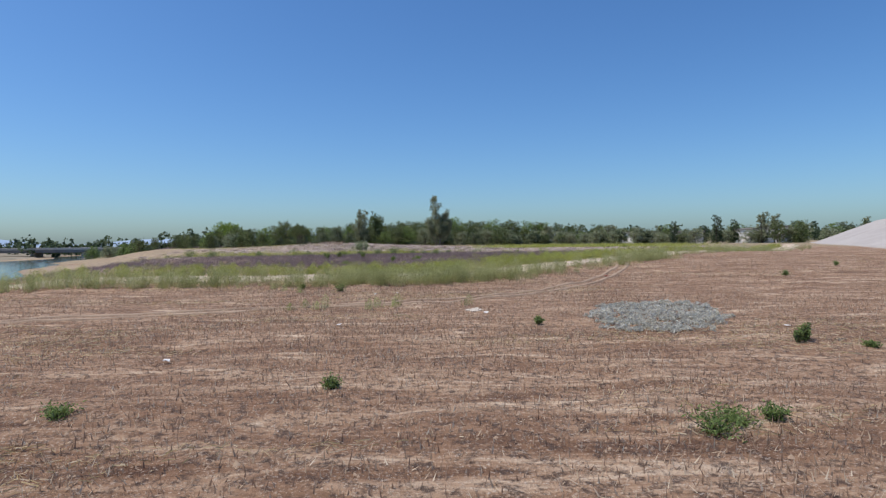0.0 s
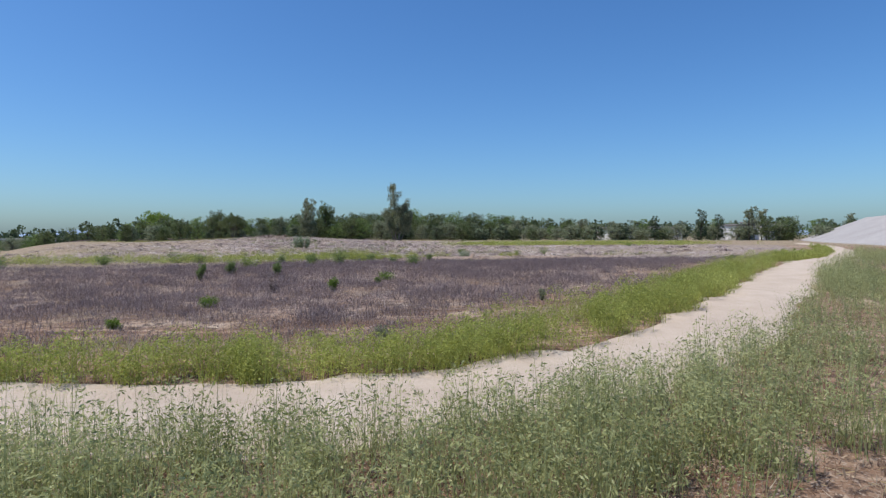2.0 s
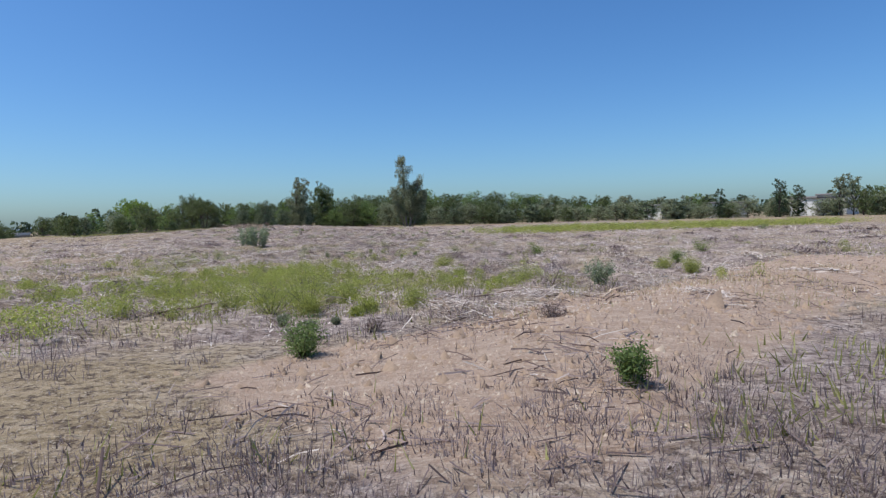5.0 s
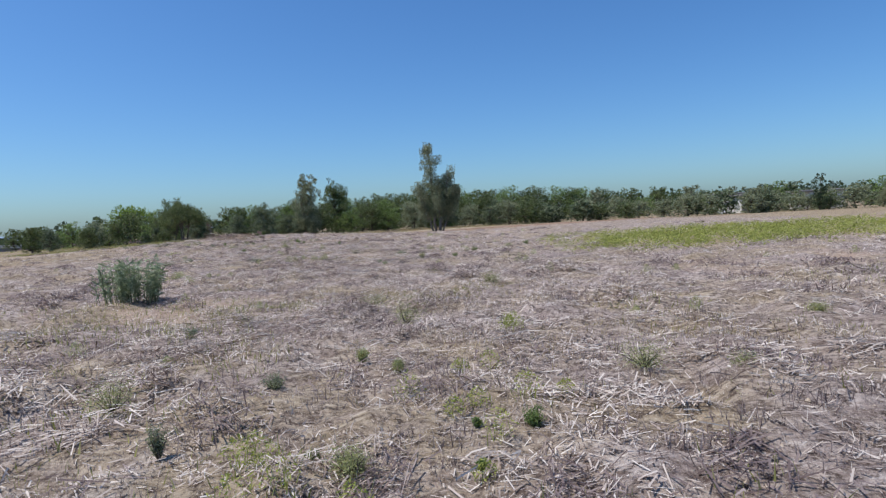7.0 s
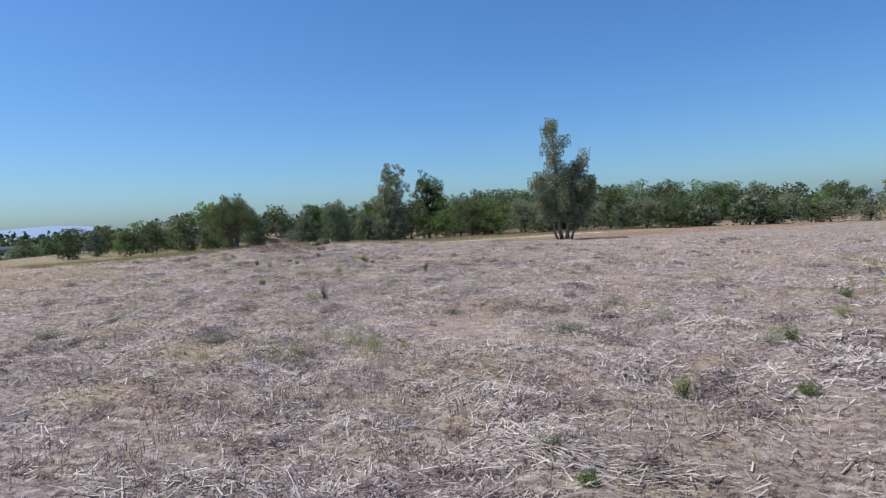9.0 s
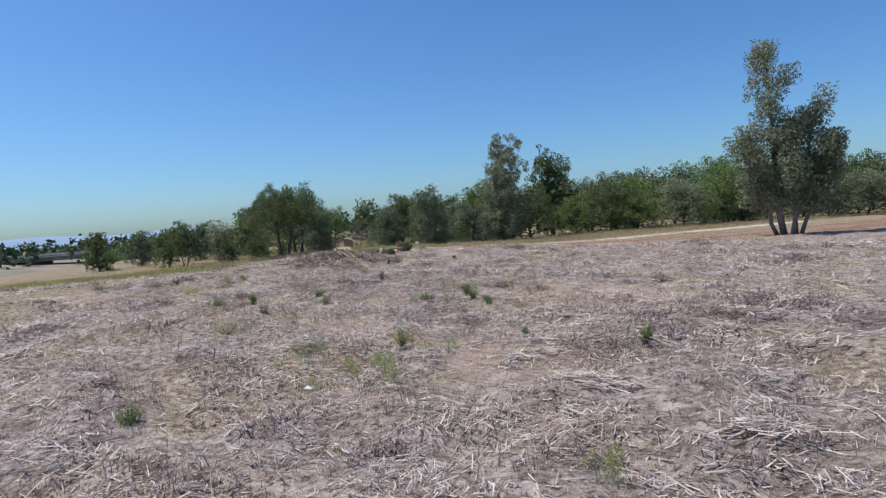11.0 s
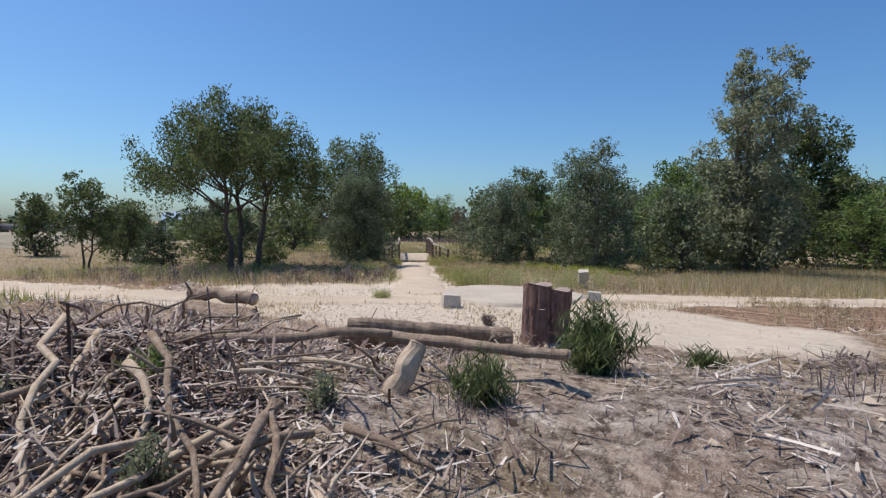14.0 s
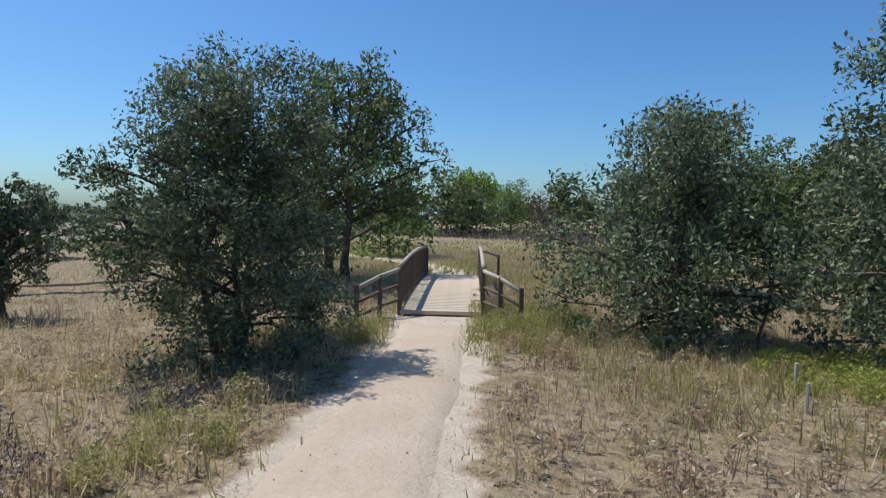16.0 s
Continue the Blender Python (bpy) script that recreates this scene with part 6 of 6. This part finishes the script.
def brush_pile():
    rng = np.random.default_rng(9)
    root = new("brush_pile")
    cx, cy = -27.0, 180.7
    base = at_ground(cx, cy)
    root.matrix_world = pose(cx, cy, base)
    for k in range(230):
        an = rng.uniform(0, 6.28)
        r = 2.9 * math.sqrt(rng.uniform(0, 1))
        px, py = r * math.cos(an) * 1.1, r * math.sin(an) * 0.85
        hump = 0.48 * math.exp(-(px / 2.1) ** 2 - (py / 1.8) ** 2)
        z = at_ground(cx + px, cy + py) - base + rng.uniform(0.05, 1.0) * hump + 0.05
        hd = an + rng.normal(0, 0.9)
        ln = rng.uniform(0.35, 1.9)
        rise = rng.normal(0.15, 0.4)
        d = Vector((math.cos(hd) * math.cos(rise), math.sin(hd) * math.cos(rise), math.sin(rise))) * ln / 2
        a, b = Vector((px, py, z)) - d, Vector((px, py, z)) + d
        for q in (a, b):
            q.z = max(q.z, at_ground(cx + q.x, cy + q.y) - base + 0.03)
        r0 = rng.uniform(0.009, 0.03)
        part("branch", tubes("branch", [limb(a, b, r0, r0 * 0.5, rng, 0.16, 5)], (DEADWOOD, PALEWOOD, DEADWOOD)[k % 3], 5), root)
    for k in range(64):      # long bleached boughs dragged out towards the mown field
        ax, ay = rng.uniform(-1.2, 4.2), rng.uniform(-3.6, 0.2)
        hd = math.radians(rng.normal(-48, 24))
        ln = rng.uniform(0.9, 3.2) if k < 40 else rng.uniform(0.6, 1.4)
        a = Vector((ax, ay, at_ground(cx + ax, cy + ay) - base + 0.12 + rng.uniform(0.2, 0.75) * math.exp(-(ax / 2.3) ** 2 - (ay / 2.2) ** 2)))
        b = a + Vector((math.cos(hd) * ln, math.sin(hd) * ln, 0))
        b.z = at_ground(cx + b.x, cy + b.y) - base + rng.uniform(0.03, 0.16)
        r0 = rng.uniform(0.02, 0.05)
        lines = [limb(a, b, r0, r0 * 0.45, rng, 0.10, 7)]
        for _ in range(int(rng.integers(1, 4))):
            u = a.lerp(b, rng.uniform(0.25, 0.8))
            lines.append(limb(u, u + Vector((rng.normal(0, 0.3), rng.normal(0, 0.3), rng.uniform(0.02, 0.3))), r0 * 0.5, r0 * 0.2, rng, 0.1, 3))
        part("bough", tubes("bough", lines, PALEWOOD if k % 3 else DEADWOOD, 6), root, "bleached grey bough")
    q = rng.normal(0, 1, (5200, 2)) * np.array([1.6, 1.35])
    hump = 0.48 * np.exp(-(q[:, 0] / 2.1) ** 2 - (q[:, 1] / 1.8) ** 2)
    z = land(cx + q[:, 0], cy + q[:, 1]) - base + 0.03 + hump * rng.uniform(0, 1, len(q)) ** 0.6
    twigs = stalk_mesh("brushwood", np.column_stack([q, z]), 0.42, 0.010, BRUSH, rng, np.arctan2(q[:, 1], q[:, 0]), 1.0, 0.45)
    q = rng.normal(0, 1, (3600, 2)) * np.array([1.5, 1.2])
    z = land(cx + q[:, 0], cy + q[:, 1]) - base + 0.04 + 0.48 * np.exp(-(q[:, 0] / 2.1) ** 2 - (q[:, 1] / 1.8) ** 2) * rng.uniform(0.2, 1, len(q))
    tagged(part("dead_foliage", leaves_mesh("dead_foliage", np.column_stack([q, z]), 0.13, 0.045, LEAF_DEAD, rng, 0.3), root, "withered red-brown leaves"), kind="stuff")
    tagged(part("brushwood", twigs, root, "tangle of red-brown twigs"), kind="stuff")
    tagged(root, "heap of dead branches and brush in the field", "brush pile")


brush_pile()


def fallen_branch(x, y, ln, turn, seed):
    rng = np.random.default_rng(seed)
    root = new("fallen_branch")
    root.matrix_world = pose(x, y, at_ground(x, y) + 0.08, 0, 0, turn)
    lines = [limb((-ln / 2, 0, 0), (ln / 2, 0, 0.12), 0.035, 0.014, rng, 0.05, 5)]
    for k in range(3):
        u = rng.uniform(-0.2, 0.4) * ln
        lines.append(limb((u, 0, 0.05), (u + rng.uniform(0.2, 0.6), rng.choice([-1, 1]) * rng.uniform(0.2, 0.7), 0.2), 0.018, 0.006, rng, 0.1, 3))
    part("wood", tubes("wood", lines, PALEWOOD if seed % 2 else DEADWOOD, 5), root)
    tagged(root, "long pale dead branch fallen on mown stalks", "branch", "fallen branches")


for i, (x, y, ln, turn) in enumerate(((-24.3, 177.6, 3.0, 75), (-22.6, 176.2, 2.6, 140), (-26.0, 177.2, 1.8, 60), (-21.3, 174.6, 2.4, 130), (-28.8, 178.6, 1.7, 40), (-24.0, 179.8, 1.6, 20),
                                      (4.0, 77.6, 1.8, 10), (-0.6, 77.2, 1.5, 60), (2.3, 75.3, 1.4, 100), (5.6, 77.9, 1.2, 140), (-4.0, 76.8, 1.4, 20), (-24.6, 173.6, 1.5, 120), (-3.3, 104, 1.2, 15), (6.8, 76.6, 1.3, 60))):
    fallen_branch(x, y, ln, turn, 400 + i)


# ---- footbridge ----
def footbridge():
    root = new("footbridge")
    ax, ay, turn = -38.9, 207.4, math.degrees(math.atan2(0.535, 0.845))
    z0 = at_ground(-38.3, 206.4) + 0.12
    root.matrix_world = pose(ax, ay, z0, 0, 0, turn)      # y runs along the deck
    L, W = 8.4, 1.95

    def rise(y):
        return 0.13 * math.sin(math.pi * min(1, max(0, y / L)))

    plank = box_mesh("plank", (W, 0.185, 0.06), DECKMAT, 0.008)
    k = 0
    while 0.1 + 0.2 * k < L:
        y = 0.1 + 0.2 * k
        o = part("plank", plank, root)
        o.location = (0, y, rise(y) - 0.03)
        k += 1
    part("ramp_edge", box_mesh("ramp_edge", (W, 0.12, 0.10), DECKMAT, 0.01, 0, (0, -0.06, -0.04)), root, "dusty timber threshold")
    for s in (-1, 1):
        line = [((s * 0.85, L * i / 10, rise(L * i / 10) - 0.22), 0.13) for i in range(11)]
        part("beam", tubes("beam", [line], RAILWOOD, 6), root)
    post = box_mesh("post", (0.10, 0.10, 1.2), RAILWOOD, 0.012, 0, (0, 0, 0.42))
    baluster = box_mesh("baluster", (0.045, 0.045, 0.88), RAILWOOD, 0.006, 0, (0, 0, 0.52))
    for s in (-1, 1):
        x = s * (W / 2 + 0.03)
        for j in range(7):
            o = part("post", post, root)
            o.location = (x, L * j / 6, rise(L * j / 6))
        for j in range(46):
            y = 0.1 + j * (L - 0.2) / 45
            o = part("baluster", baluster, root)
            o.location = (x, y, rise(y))
        for name, zz, r, mat in (("cap_rail", 1.06, 0.055, RAILCAP), ("top_rail", 0.94, 0.04, RAILWOOD), ("bottom_rail", 0.10, 0.04, RAILWOOD)):
            line = [((x, L * i / 10, rise(L * i / 10) + zz), r) for i in range(11)]
            part(name, tubes(name, [line], mat, 6), root)
        # short wing rails that spread out at the near end
        ex, ey = s * (W / 2 + 0.85), -1.15
        o = part("wing_post", post, root)
        o.location = (ex, ey, -0.28)
        o = part("wing_post", post, root)
        o.location = (s * (W / 2 + 0.42), -0.55, -0.12)
        for zz, r, mat, drop in ((0.98, 0.05, RAILCAP, 0.34), (0.60, 0.04, RAILWOOD, 0.28), (0.25, 0.04, RAILWOOD, 0.25)):
            part("wing_rail", tubes("wing_rail", [[((x, 0, zz), r), ((s * (W / 2 + 0.42), -0.55, zz - drop * 0.35), r), ((ex, ey, zz - drop), r)]], mat, 6), root)
        ex, ey = s * (W / 2 + 0.8), L + 1.1
        o = part("wing_post", post, root)
        o.location = (ex, ey, -0.28)
        part("wing_rail", tubes("wing_rail", [[((x, L, 0.98), 0.05), ((ex, ey, 0.66), 0.05)]], RAILCAP, 6), root)
        o = part("abutment", box_mesh("abutment", (0.5, 0.5, 1.2), CONCRETE, 0.03), root)
        o.location = (s * 0.9, 0.1, -0.85)
        o = part("abutment", box_mesh("abutment", (0.5, 0.5, 1.2), CONCRETE, 0.03), root)
        o.location = (s * 0.9, L - 0.1, -0.85)
    tagged(root, "weathered wooden footbridge with baluster railings", "bridge")


footbridge()


# ---- stakes and litter ----
def stake(x, y, h, seed):
    ob = new("stake", box_mesh("stake", (0.05, 0.04, h + 0.2), RAILCAP, 0.008, 0, (0, 0, h / 2 - 0.1)))
    ob.matrix_world = pose(x, y, at_ground(x, y), seed * 2 % 7 - 3, 3 - seed % 6, seed * 40)
    tagged(ob, "short pale wooden stake in dry grass", "stake", "stakes in the grass")


for i, (x, y, h) in enumerate(((-31.4, 205.6, 0.45), (-31.2, 204.6, 0.4), (-29.8, 206.6, 0.45), (-27.6, 208.3, 0.4), (-28.6, 203.3, 0.35))):
    stake(x, y, h, i + 1)


def litter(x, y, size, mat, label, seed):
    bm = bmesh.new()
    bmesh.ops.create_grid(bm, x_segments=4, y_segments=4, size=size / 2)
    for v in bm.verts:
        v.co += Vector(noise.noise_vector(v.co * 9 + Vector((seed, 3, 1)))) * size * 0.3
        v.co.z += size * 0.12
    bmesh.ops.solidify(bm, geom=list(bm.faces), thickness=0.008)
    ob = new("litter", from_bm("litter", bm, mat))
    ob.matrix_world = pose(x, y, at_ground(x, y) + 0.05, 0, 0, seed * 50)
    tagged(ob, label, "litter", "scraps of litter")


for i, (x, y, s) in enumerate(((-0.9, 29.3, 0.14), (0.0, 29.6, 0.10), (3.1, 73.2, 0.09), (3.7, 75.9, 0.08), (-4.0, 16.5, 0.12), (3.05, 22.8, 0.14), (-5.6, 75.3, 0.15), (-1.2, 20.8, 0.1), (10.5, 19.5, 0.12), (-14.7, 155.5, 0.16), (-2.4, 107.5, 0.14))):
    litter(x, y, s, LITTER, "crumpled scrap of white litter on the ground", i)
litter(10.9, 35.9, 0.16, REDPLASTIC, "faded red plastic scrap lying on the wheel rut", 20)
